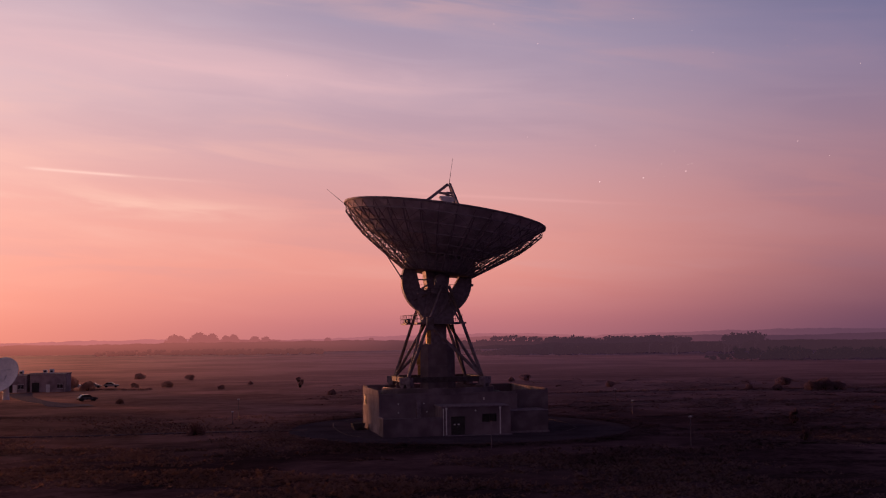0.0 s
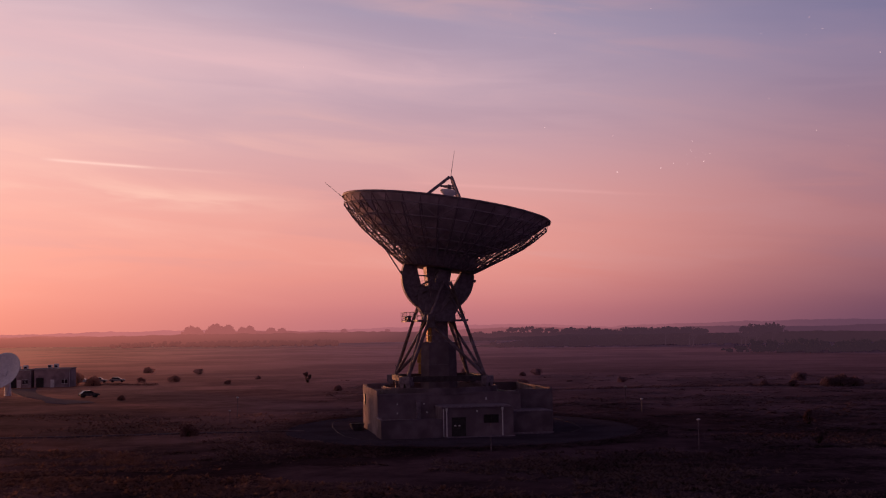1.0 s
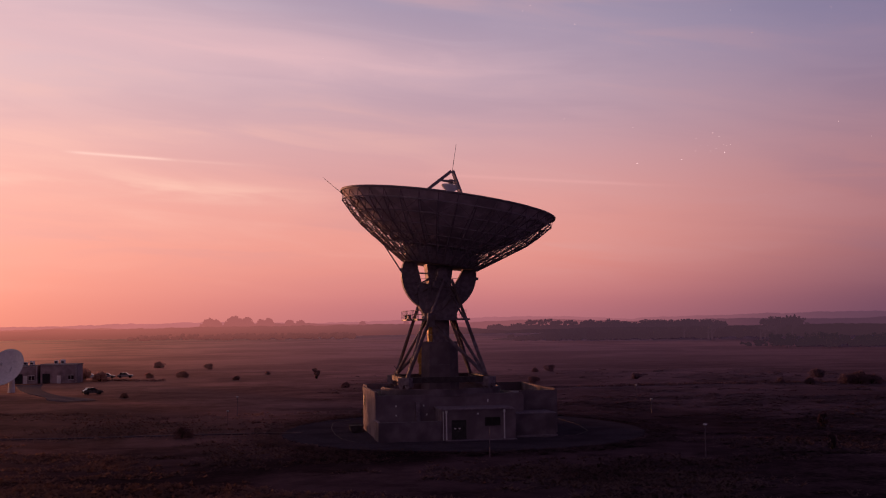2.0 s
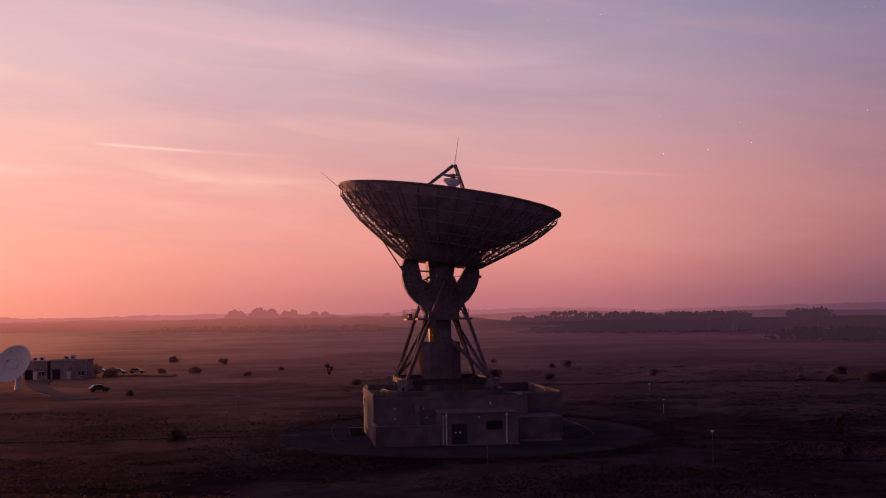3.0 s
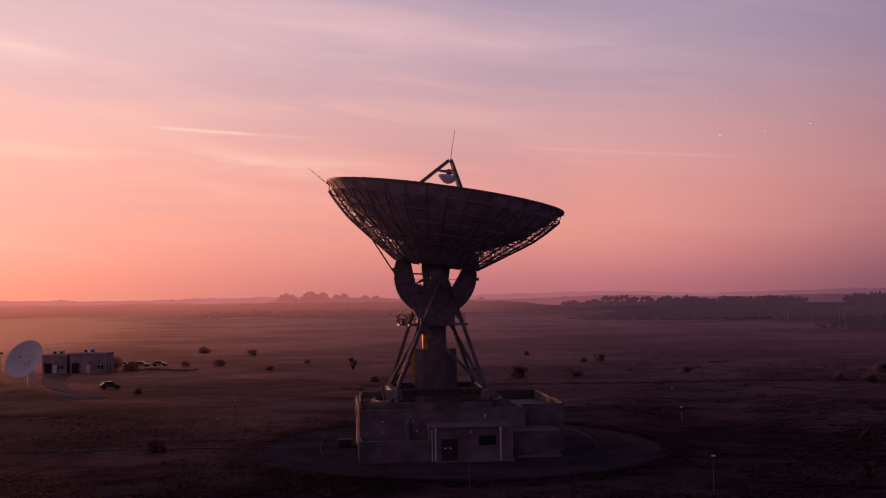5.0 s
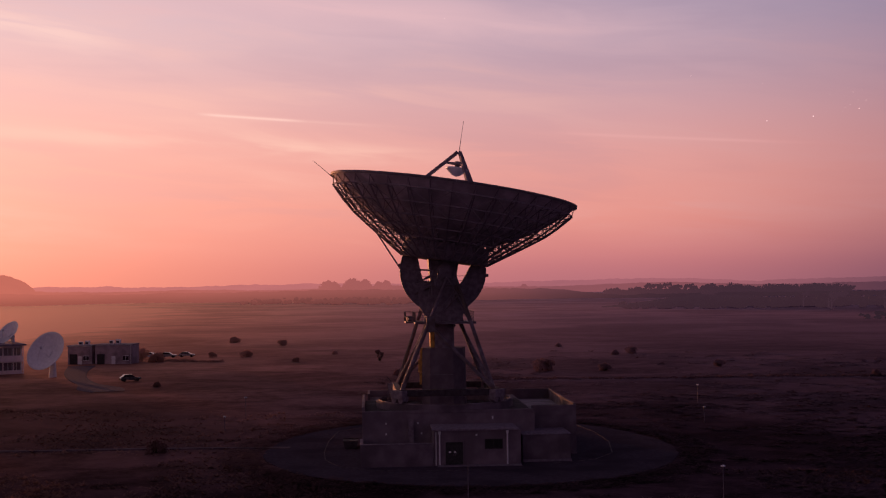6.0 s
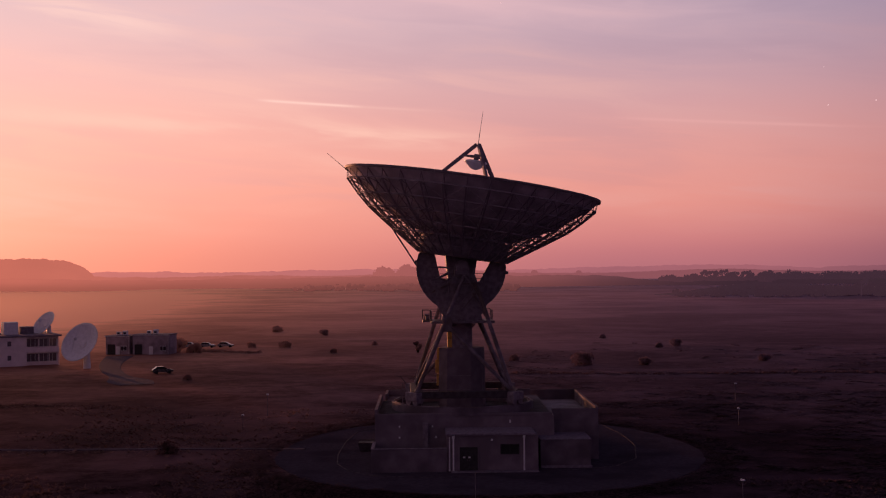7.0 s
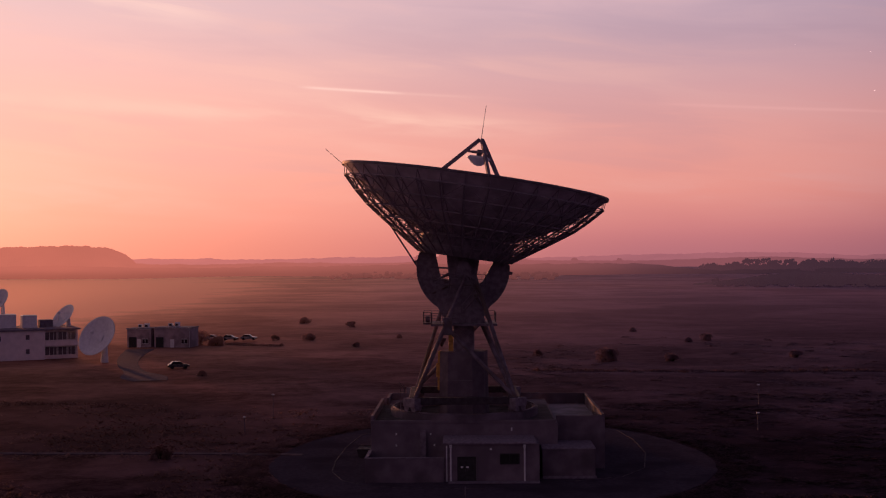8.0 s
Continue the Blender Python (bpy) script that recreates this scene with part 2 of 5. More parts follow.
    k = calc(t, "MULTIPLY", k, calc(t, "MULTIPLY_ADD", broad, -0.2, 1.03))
    k = calc(t, "MULTIPLY", k, calc(t, "MAXIMUM", span(t, py_, 450.0, 1300.0, 1.0, 0.58), calc(t, "MULTIPLY", sunward_haze, 0.4)), clamp=True)
    mix = nd(t, "ShaderNodeMixShader")
    plug(t, mix.inputs[0], k)
    body = diff
    if leafy:
        # thin blades also let light through from behind
        thin = nd(t, "ShaderNodeBsdfTranslucent")
        plug(t, thin.inputs["Color"], col)
        body = nd(t, "ShaderNodeAddShader")
        t.links.new(level.outputs[0], diff.inputs["Normal"])
        t.links.new(level.outputs[0], thin.inputs["Normal"])
        t.links.new(diff.outputs[0], body.inputs[0])
        t.links.new(thin.outputs[0], body.inputs[1])
    t.links.new(body.outputs[0], mix.inputs[1])
    t.links.new(gloss.outputs[0], mix.inputs[2])
    t.links.new(mix.outputs[0], t.nodes["Material Output"].inputs["Surface"])
    return m


# all four carry the haze gloss, strongest on the bushes
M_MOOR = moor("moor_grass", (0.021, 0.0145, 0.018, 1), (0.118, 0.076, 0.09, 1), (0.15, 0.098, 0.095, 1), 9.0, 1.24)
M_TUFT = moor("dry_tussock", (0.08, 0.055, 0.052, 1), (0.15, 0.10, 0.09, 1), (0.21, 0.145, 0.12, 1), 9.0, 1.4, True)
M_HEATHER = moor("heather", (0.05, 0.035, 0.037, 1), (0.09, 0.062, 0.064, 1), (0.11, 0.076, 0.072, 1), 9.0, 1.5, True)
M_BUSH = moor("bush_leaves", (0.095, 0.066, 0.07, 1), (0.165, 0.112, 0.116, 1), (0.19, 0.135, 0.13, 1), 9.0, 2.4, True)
M_ASPHALT = material("asphalt", g(0.062, 0.95, 0.76, 1.02), g(0.085, 0.95, 0.76, 1.02), 0.97, scale=2.0, bump=0.4, bump_scale=30, spec=0.0, c3=g(0.052, 0.95, 0.76, 1.02), big=0.15)
M_ROAD = material("grey_road", g(0.15, 1, 0.76, 0.86), g(0.11, 1, 0.76, 0.86), 0.95, scale=1.0, bump=0.3, spec=0.015)
M_SHED = material("shed_wall", g(0.44, 1, 0.80, 0.84), g(0.34, 1, 0.80, 0.84), 0.85, scale=0.7, c3=g(0.23, 1, 0.80, 0.86), big=0.3)
M_TRACK = material("worn_track", (0.17, 0.13, 0.14, 1), (0.11, 0.085, 0.09, 1), 0.95, scale=0.8, bump=0.4, spec=0.0)
M_KERB = material("kerb_concrete", g(0.24, 1, 0.85, 1.02), g(0.17, 1, 0.85, 1.02), 0.9, scale=3.0, bump=0.3, vary=0.1)
M_STONE = material("worn_kerb", g(0.10, 1, 0.82, 0.96), g(0.07, 1, 0.82, 0.96), 0.9, scale=3.0, bump=0.3, vary=0.25)
M_CONC = material("weathered_concrete", g(0.19, 1, 0.82, 0.96), g(0.13, 1, 0.82, 0.96), 0.9, scale=0.7, bump=0.4, bump_scale=12, c3=g(0.10, 1, 0.82, 0.96), big=0.25)
M_RENDER = material("painted_render", g(0.21, 1, 0.82, 0.94), g(0.165, 1, 0.82, 0.94), 0.85, scale=0.9, bump=0.25, bump_scale=14, c3=g(0.14, 1, 0.82, 0.94), big=0.3)
M_ROOF = material("roof_felt", g(0.17, 1, 0.9, 1), g(0.24, 1, 0.9, 1), 0.85, scale=1.2, bump=0.3, c3=g(0.3, 1, 0.9, 1), big=0.3)
M_FELT = material("dark_roof_felt", g(0.07, 1, 0.9, 1), g(0.045, 1, 0.9, 1), 0.95, scale=1.2, bump=0.3, c3=g(0.09, 1, 0.9, 1), big=0.3)
M_WHITEPIPE = material("white_plastic", g(0.75), g(0.6), 0.5, scale=4.0)
M_DOOR = material("dark_door_paint", g(0.05), g(0.035), 0.5, scale=3.0)
M_GLASS = material("window_glass", g(0.03), g(0.025), 0.08, scale=1.0, spec=0.6)
M_OFFICEGLASS = material("office_glass", g(0.17, 1, 0.85, 0.95), g(0.12, 1, 0.85, 0.95), 0.15, scale=1.0, spec=0.5)
M_PANEL = material("dish_panel_paint", g(0.72, 1, 0.86, 0.96), g(0.54, 1, 0.86, 0.96), 0.85, scale=0.9, bump=0.2, vary=0.25, c3=g(0.44, 1, 0.86, 0.96), big=0.3)
M_TRUSS = material("truss_steel", g(0.27, 1, 0.84, 0.97), g(0.20, 1, 0.84, 0.97), 0.8, scale=3.0)
M_STEEL = material("painted_steel", g(0.22, 1, 0.84, 1.0), g(0.14, 1, 0.84, 1.0), 0.6, 0.1, scale=1.5, bump=0.15, c3=(0.12, 0.095, 0.09, 1), big=0.4)
M_DARKSTEEL = material("dark_steel", g(0.24, 1, 0.84, 0.98), g(0.16, 1, 0.84, 0.98), 0.65, 0.1, scale=2.0, bump=0.15)
# steel colour darkened for the shade at the tower's base; the skip shares it
M_SHADESTEEL = material("shade_dark_steel", g(0.075, 1, 0.84, 0.96), g(0.05, 1, 0.84, 0.96), 0.7, 0.1, scale=2.0, bump=0.15)
M_YELLOW = material("yellow_cladding", (0.66, 0.40, 0.11, 1), (0.42, 0.25, 0.08, 1), 0.6, scale=2.0)
M_WHITE = material("white_paint", g(0.78), g(0.68), 0.45, scale=1.5)
M_OFFICE = material("office_wall", g(0.84, 1, 0.88, 0.86), g(0.74, 1, 0.88, 0.86), 0.85, scale=0.8, bump=0.2)


M_BARK = material("bark", (0.09, 0.065, 0.045, 1), (0.05, 0.038, 0.028, 1), 0.95, scale=4.0, bump=0.5)
M_CARW = material("white_car_paint", g(0.7), g(0.62), 0.3, scale=2.0, spec=0.6)
M_CARD = material("dark_car_paint", g(0.06), g(0.045), 0.25, scale=2.0, spec=0.6)
M_CARG = material("silver_car_paint", g(0.35), g(0.3), 0.3, 0.5, scale=2.0, spec=0.6)
M_TYRE = material("tyre_rubber", g(0.02), g(0.03), 0.9, scale=4.0)


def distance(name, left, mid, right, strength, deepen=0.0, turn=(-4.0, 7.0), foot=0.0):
    """Far land: the haze of evening air is painted as its own glow, warm towards the sunset, purple away from it."""
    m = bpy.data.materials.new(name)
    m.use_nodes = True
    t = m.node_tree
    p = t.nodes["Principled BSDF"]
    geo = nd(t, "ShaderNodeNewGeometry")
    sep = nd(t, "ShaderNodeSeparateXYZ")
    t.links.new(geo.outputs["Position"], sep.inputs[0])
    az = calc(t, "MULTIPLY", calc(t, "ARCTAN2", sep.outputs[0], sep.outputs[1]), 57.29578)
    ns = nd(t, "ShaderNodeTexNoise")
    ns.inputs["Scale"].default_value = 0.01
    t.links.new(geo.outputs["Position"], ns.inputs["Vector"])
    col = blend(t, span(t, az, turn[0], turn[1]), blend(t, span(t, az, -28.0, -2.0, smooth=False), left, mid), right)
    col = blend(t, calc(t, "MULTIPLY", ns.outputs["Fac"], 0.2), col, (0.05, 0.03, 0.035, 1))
    # low mist painted in: colour stays pale at the base, darkens with height
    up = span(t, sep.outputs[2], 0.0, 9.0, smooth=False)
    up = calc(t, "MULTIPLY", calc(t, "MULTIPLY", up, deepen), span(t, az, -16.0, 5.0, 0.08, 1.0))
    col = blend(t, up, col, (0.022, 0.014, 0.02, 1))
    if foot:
        # haze gradient in the colour: foot darkened to meet the ground, crest left hazy
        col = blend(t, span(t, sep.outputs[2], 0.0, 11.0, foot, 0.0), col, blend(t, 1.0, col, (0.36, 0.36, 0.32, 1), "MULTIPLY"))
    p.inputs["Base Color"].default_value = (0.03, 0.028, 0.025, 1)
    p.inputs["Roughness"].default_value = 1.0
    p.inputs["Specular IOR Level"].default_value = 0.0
    # the haze colour is emitted, though nothing here is a lamp
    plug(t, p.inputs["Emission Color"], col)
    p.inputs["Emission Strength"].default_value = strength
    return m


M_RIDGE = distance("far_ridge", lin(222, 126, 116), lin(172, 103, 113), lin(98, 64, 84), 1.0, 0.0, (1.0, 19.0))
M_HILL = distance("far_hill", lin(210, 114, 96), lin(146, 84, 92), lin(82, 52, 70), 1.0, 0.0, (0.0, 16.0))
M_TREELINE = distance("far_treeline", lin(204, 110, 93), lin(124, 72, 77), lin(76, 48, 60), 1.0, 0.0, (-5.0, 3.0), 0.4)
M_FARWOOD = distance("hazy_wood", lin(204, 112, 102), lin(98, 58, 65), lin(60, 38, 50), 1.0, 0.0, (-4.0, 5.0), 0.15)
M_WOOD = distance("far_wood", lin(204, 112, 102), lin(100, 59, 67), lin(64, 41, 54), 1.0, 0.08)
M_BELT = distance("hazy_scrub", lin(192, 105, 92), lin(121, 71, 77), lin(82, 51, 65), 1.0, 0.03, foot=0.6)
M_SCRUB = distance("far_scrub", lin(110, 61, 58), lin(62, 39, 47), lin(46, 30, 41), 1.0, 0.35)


# ---- mesh helpers ----
WORLD = {}


def part(name, bm, mat, parent=None, label="", at=None, kind=""):
    """Links a bmesh (or a mesh already made) as one object; at is its pose in the world."""
    if isinstance(bm, bmesh.types.BMesh):
        me = bpy.data.meshes.new(name)
        bm.to_mesh(me)
        bm.free()
        me.materials.append(mat)
    else:
        me = bm
    ob = new(name, me)
    at = at or Matrix.Identity(4)
    WORLD[ob] = at
    if parent:
        ob.parent = parent
        ob.matrix_basis = WORLD[parent].inverted() @ at
    else:
        ob.matrix_basis = at
    return tagged(ob, label, kind=kind)


def thing(name, at, label, category, group="", kind=""):
    ob = new(name)
    ob.empty_display_size = 0.3
    ob.matrix_basis = at
    WORLD[ob] = at
    return tagged(ob, label, category, group, kind)


def box(bm, x0, y0, z0, x1, y1, z1, bevel=0.0, m=None):
    q = bmesh.ops.create_cube(bm, size=1.0)
    vs = q["verts"]
    bmesh.ops.scale(bm, vec=(x1 - x0, y1 - y0, z1 - z0), verts=vs)
    bmesh.ops.translate(bm, vec=((x0 + x1) / 2, (y0 + y1) / 2, (z0 + z1) / 2), verts=vs)
    if m:
        bmesh.ops.transform(bm, matrix=m, verts=vs)
    if bevel:
        es = list({e for v in vs for e in v.link_edges})
        bmesh.ops.bevel(bm, geom=es, offset=bevel, segments=1, affect="EDGES", profile=0.5)
    return bm


def boxed(*a, **k):
    return box(bmesh.new(), *a, **k)


def tube(bm, a, b, r, r2=None, n=6):
    a, b = Vector(a), Vector(b)
    d = b - a
    m = Matrix.Translation((a + b) / 2) @ d.to_track_quat("Z", "Y").to_matrix().to_4x4()
    bmesh.ops.create_cone(bm, cap_ends=True, segments=n, radius1=r, radius2=r if r2 is None else r2, depth=d.length, matrix=m)
    return bm


def beam(bm, a, b, w, h=None):
    """A square or flat bar from a to b."""
    a, b = Vector(a), Vector(b)
    d = b - a
    m = Matrix.Translation((a + b) / 2) @ d.to_track_quat("Z", "Y").to_matrix().to_4x4()
    h = w if h is None else h
    return box(bm, -w / 2, -h / 2, -d.length / 2, w / 2, h / 2, d.length / 2, m=m)


def turned(bm, profile, n=48, a0=0.0, a1=2 * math.pi, closed=False):
    """A surface of revolution about z from (r, z) pairs."""
    full = abs(a1 - a0 - 2 * math.pi) < 1e-6
    cols = n if full else n + 1
    grid = [[bm.verts.new((r * math.cos(a0 + (a1 - a0) * i / n), r * math.sin(a0 + (a1 - a0) * i / n), z)) for r, z in profile] for i in range(cols)]
    k = len(profile)
    for i in range(n):
        p, q = grid[i], grid[(i + 1) % cols]
        for j in range(k if closed else k - 1):
            bm.faces.new((p[j], q[j], q[(j + 1) % k], p[(j + 1) % k]))
    return bm


def prism(bm, outline, y0, y1):
    """A plate in the x-z plane from an outline of (x, z), from y0 to y1."""
    a = [bm.verts.new((x, y0, z)) for x, z in outline]
    b = [bm.verts.new((x, y1, z)) for x, z in outline]
    bm.faces.new(a)
    bm.faces.new(b[::-1])
    for i in range(len(a)):
        j = (i + 1) % len(a)
        bm.faces.new((a[j], a[i], b[i], b[j]))
    return bm


def cloud(bm, count, shape, size, rng):
    """Many small leaf faces in a lumpy volume; shape(rng) gives a place."""
    for _ in range(count):
        c = Vector(shape(rng))
        q = Euler((rng.uniform(0, 6.3), rng.uniform(0, 6.3), rng.uniform(0, 6.3))).to_matrix()
        s = size * rng.uniform(0.6, 1.4)
        vs = [bm.verts.new(c + q @ Vector(o) * s) for o in ((-0.5, -0.35, 0), (0.5, -0.3, 0.1), (0.45, 0.4, 0), (-0.4, 0.35, 0.12))]
        bm.faces.new(vs)
    return bm


# ---- ground ----
AX, AY = -0.85, 181.3          # the antenna's azimuth axis
YARD = pose(AX, AY, 0, 0, 0, 11)   # the plinth building's own axes


def ground_height(x, y):
    d = math.hypot(x - AX - 4, y - AY)
    keep = min(max((d - 30) / 25, 0), 1)
    far = min(max((y - 260) / 300, 0), 1)
    office = min(max((math.hypot(x + 112, y - 300) - 42) / 20, 0), 1)
    h = 0.3 * noise.noise(Vector((x * 0.02, y * 0.02, 0))) + 0.07 * noise.noise(Vector((x * 0.11, y * 0.11, 3)))
    h += far * 0.5 * noise.noise(Vector((x * 0.005, y * 0.005, 7)))
    return (h - 0.12) * keep * office


def build_ground():
    ys = [-1500, -900, -500, -250, -120, -60, -20]
    y = 0.0
    while y < 4800:
        ys.append(y)
        y += 1.6 if 60 < y < 240 else max(1.6, abs(y - 120) * 0.017)
    us = np.linspace(-1, 1, 261)
    verts, faces = [], []
    for y in ys:
        half = 130 + max(y, 0) * 1.1 + (2600 if y < -10 else 0) + 0.25 * max(y - 300, 0)
        for u in us:
            x = half * (0.35 * u + 0.65 * u ** 3) - 12
            verts.append((x, y, ground_height(x, y) if y > 20 else 0.0))
    n = len(us)
    for j in range(len(ys) - 1):
        for i in range(n - 1):
            a = j * n + i
            faces.append((a, a + 1, a + n + 1, a + n))
    me = bpy.data.meshes.new("ground")
    me.from_pydata(verts, [], faces)
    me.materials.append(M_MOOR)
    me.polygons.foreach_set("use_smooth", [True] * len(faces))
    ob = new("ground", me)
    tagged(ob, "flat brown moorland of rough dry grass at dusk", "ground", kind="structure")


build_ground()


def build_pad():
    bm = bmesh.new()
    ring = []
    n = 160
    for i in range(n):
        a = 2 * math.pi * i / n
        c, s = math.cos(a), math.sin(a)
        rx = 24.0 if c > 0 else 25.0
        ry = 33.0 if s > 0 else 27.0
        w = 1 + 0.03 * noise.noise(Vector((c * 2, s * 2, 5))) + 0.012 * noise.noise(Vector((c * 9, s * 9, 2)))
        ring.append(bm.verts.new((3.5 + rx * c * w, ry * s * w, 0.05)))
    bm.faces.new(ring)
    r = bmesh.ops.extrude_face_region(bm, geom=bm.faces[:])
    bmesh.ops.translate(bm, vec=(0, 0, -0.5), verts=[v for v in r["geom"] if isinstance(v, bmesh.types.BMVert)])
    bmesh.ops.recalc_face_normals(bm, faces=bm.faces)
    tagged(part("pavement", bm, M_ASPHALT, at=YARD), "dark asphalt apron round the antenna building", "pavement", kind="structure")


build_pad()

# ---- the plinth building ----
def build_plinth():
    T = thing("plinth_building", YARD, "low flat-roofed concrete plinth building under the antenna, with a porch", "building")
    w = part("wall", boxed(-9.8, -8, 0, 9.8, 8, 5.3, 0.04), M_RENDER, T, at=YARD)
    def par(name, mat, *bs, parent=T, label=""):
        bm = bmesh.new()
        for b in bs:
            box(bm, *b, bevel=0.02)
        return part(name, bm, mat, parent, label, YARD)
    par("parapet", M_RENDER, (-9.83, -8.03, 5.3, 9.6, -7.7, 5.6))
    par("parapet", M_RENDER, (-9.83, -7.7, 5.3, -9.5, 8.6, 6.05))
    par("rear_block", M_CONC, (-9.2, 8.02, 0, 9.78, 13.8, 5.3))
    par("parapet", M_CONC, (-9.2, 13.5, 5.3, 9.0, 13.8, 6.1))
    par("parapet", M_CONC, (-9.2, 8.62, 5.3, -8.9, 13.49, 6.1))
    # the wing with its sunken roof
    par("wing", M_CONC, (9.8, -5.4, 0, 15.0, 15.2, 4.5))
    par("wing_parapet", M_CONC, (9.8, -5.4, 4.5, 15.0, -5.1, 5.7))
    par("wing_parapet", M_CONC, (14.7, -5.1, 4.5, 15.0, 14.9, 5.85))
    par("wing_parapet", M_CONC, (9.0, 14.9, 4.5, 15.0, 15.2, 5.85))
    par("roof", M_ROOF, (9.85, -5.08, 4.5, 14.68, 14.88, 4.56))
    par("side_block", M_CONC, (8.0, -11.0, 0, 13.4, -5.42, 3.0))
    par("coping", M_KERB, (7.95, -11.08, 3.0, 13.48, -5.44, 3.1))
    par("plinth_step", M_KERB, (8.0, -11.3, 0, 13.5, -11.01, 0.3))
    # the walled yard in front
    par("yard_wall", M_CONC, (-10.0, -13.2, 0, -2.05, -12.95, 2.45))
    par("yard_wall", M_CONC, (-10.0, -12.94, 0, -9.75, -8.04, 2.45))
    par("coping", M_KERB, (-10.05, -13.28, 2.45, -2.05, -12.88, 2.55))
    par("coping", M_KERB, (-10.05, -12.87, 2.45, -9.68, -8.04, 2.55))
    # the porch
    p = par("porch", M_RENDER, (-2.0, -12.9, 0, 7.6, -8.02, 3.85))
    par("porch_roof", M_KERB, (-2.15, -13.15, 3.85, 7.3, -8.02, 4.05))
    door = par("door", M_DOOR, (-0.7, -12.96, 0.15, 1.2, -12.88, 2.6))
    par("door_frame", M_RENDER, (-0.85, -13.0, 0.12, -0.7, -12.88, 2.72), (1.2, -13.0, 0.12, 1.35, -12.88, 2.72), (-0.7, -13.0, 2.6, 1.2, -12.88, 2.72), parent=door)
    for x in (0.12, 0.34):
        par("door_handle", M_STEEL, (x, -13.03, 1.1, x + 0.05, -12.965, 1.35), parent=door)
    for x in (-0.35, 0.2):
        par("notice", M_WHITE, (x, -12.985, 1.45, x + 0.25, -12.965, 1.62), parent=door, label="small pale notice")
    win = par("window", M_GLASS, (3.7, -12.94, 1.9, 5.5, -12.9, 2.8))
    par("window_frame", M_DOOR, (3.6, -12.97, 1.8, 5.6, -12.9, 1.9), (3.6, -12.97, 2.8, 5.6, -12.9, 2.9), (3.6, -12.97, 1.9, 3.7, -12.9, 2.8), (5.5, -12.97, 1.9, 5.6, -12.9, 2.8), (4.56, -12.97, 1.9, 4.64, -12.9, 2.8), parent=win)
    for x in (-1.35, 6.1):
        bm = tube(bmesh.new(), (x, -13.02, 0.1), (x, -13.02, 3.6), 0.09, n=8)
        box(bm, x - 0.13, -13.1, 3.5, x + 0.13, -12.92, 3.8)
        part("downpipe", bm, M_WHITEPIPE, T, "white plastic downpipe", YARD)
    part("downpipe", tube(bmesh.new(), (-1.75, -13.0, 0.1), (-1.75, -13.0, 3.7), 0.06, n=8), M_WHITEPIPE, T, at=YARD)
    par("doorstep", M_KERB, (-1.6, -13.9, 0.04, 7.6, -12.92, 0.14))
    # side wall: vent, ladder rail and fittings
    par("wall_vent", M_DOOR, (-9.9, 5.2, 3.5, -9.8, 6.8, 5.0))
    par("flue", M_DARKSTEEL, (-4.6, -8.5, 1.5, -4.0, -8.04, 4.6))
    for x, z in ((-7.2, 4.1), (-7.2, 2.9), (-3.6, 4.1), (-3.2, 2.95)):
        par("bulkhead_lamp", M_WHITE, (x, -8.16, z, x + 0.16, -8.04, z + 0.2))
    par("bulkhead_lamp", M_WHITE, (2.6, -13.02, 3.25, 2.8, -12.9, 3.45))
    par("bulkhead_lamp", M_WHITE, (4.9, -8.2, 4.5, 5.05, -8.04, 4.85))
    # the azimuth rail's ring wall on the roof
    bm = turned(bmesh.new(), [(8.15, 5.3), (8.15, 6.15), (7.55, 6.15), (7.55, 5.3)], 72, closed=True)
    part("track_wall", bm, M_CONC, T, "round concrete ring that carries the rail", YARD)
    bm = turned(bmesh.new(), [(7.9, 6.15), (7.9, 6.27), (7.8, 6.27), (7.8, 6.15)], 72, closed=True)
    part("rail", bm, M_STEEL, T, "steel azimuth rail", YARD)
    par("roof", M_FELT, (-9.48, -7.68, 5.3, 9.58, 7.68, 5.34))
    # a bench-like skip by the side wall
    S = thing("rubbish_skip", YARD @ pose(-11.3, 3.5, 0.05), "low dark metal skip standing by the side wall", "skip")
    bm = bmesh.new()
    prism(bm, [(-0.7, 0.1), (0.7, 0.1), (0.9, 0.9), (-0.9, 0.9)], -1.5, 1.5)
    part("body", bm, M_SHADESTEEL, S, at=WORLD[S])
    for y in (-1.5, 1.5):
        part("rim", boxed(-0.95, y - 0.05, 0.9, 0.95, y + 0.05, 1.0), M_SHADESTEEL, S, at=WORLD[S])
    for x in (-0.52, 0.52):
        part("skid", boxed(x - 0.08, -1.4, 0, x + 0.08, 1.4, 0.1), M_SHADESTEEL, S, at=WORLD[S])


build_plinth()


# ---- the antenna ----
AZ, LEANING = 12.0, 8.5                       # bearing of the tilt, degrees off the zenith
HUBZ = 21.6                                   # the elevation axis
ALI = pose(AX, AY, 0, 0, 0, AZ)               # the turning tower's axes
DISH = pose(AX, AY, HUBZ, 0, 0, AZ) @ pose(0, 0, 0, 0, LEANING, 0) @ pose(0, 0, 9.58)   # origin: middle of the rim
RIM, DEPTH = 14.8, 6.75


def bowl(r):
    return -DEPTH * (1 - (r / RIM) ** 2)


OUTER = [(14.5, -1.3), (13.1, -2.8), (11.65, -4.12), (10.0, -5.28), (8.4, -6.36), (6.7, -7.5), (5.2, -8.5)]


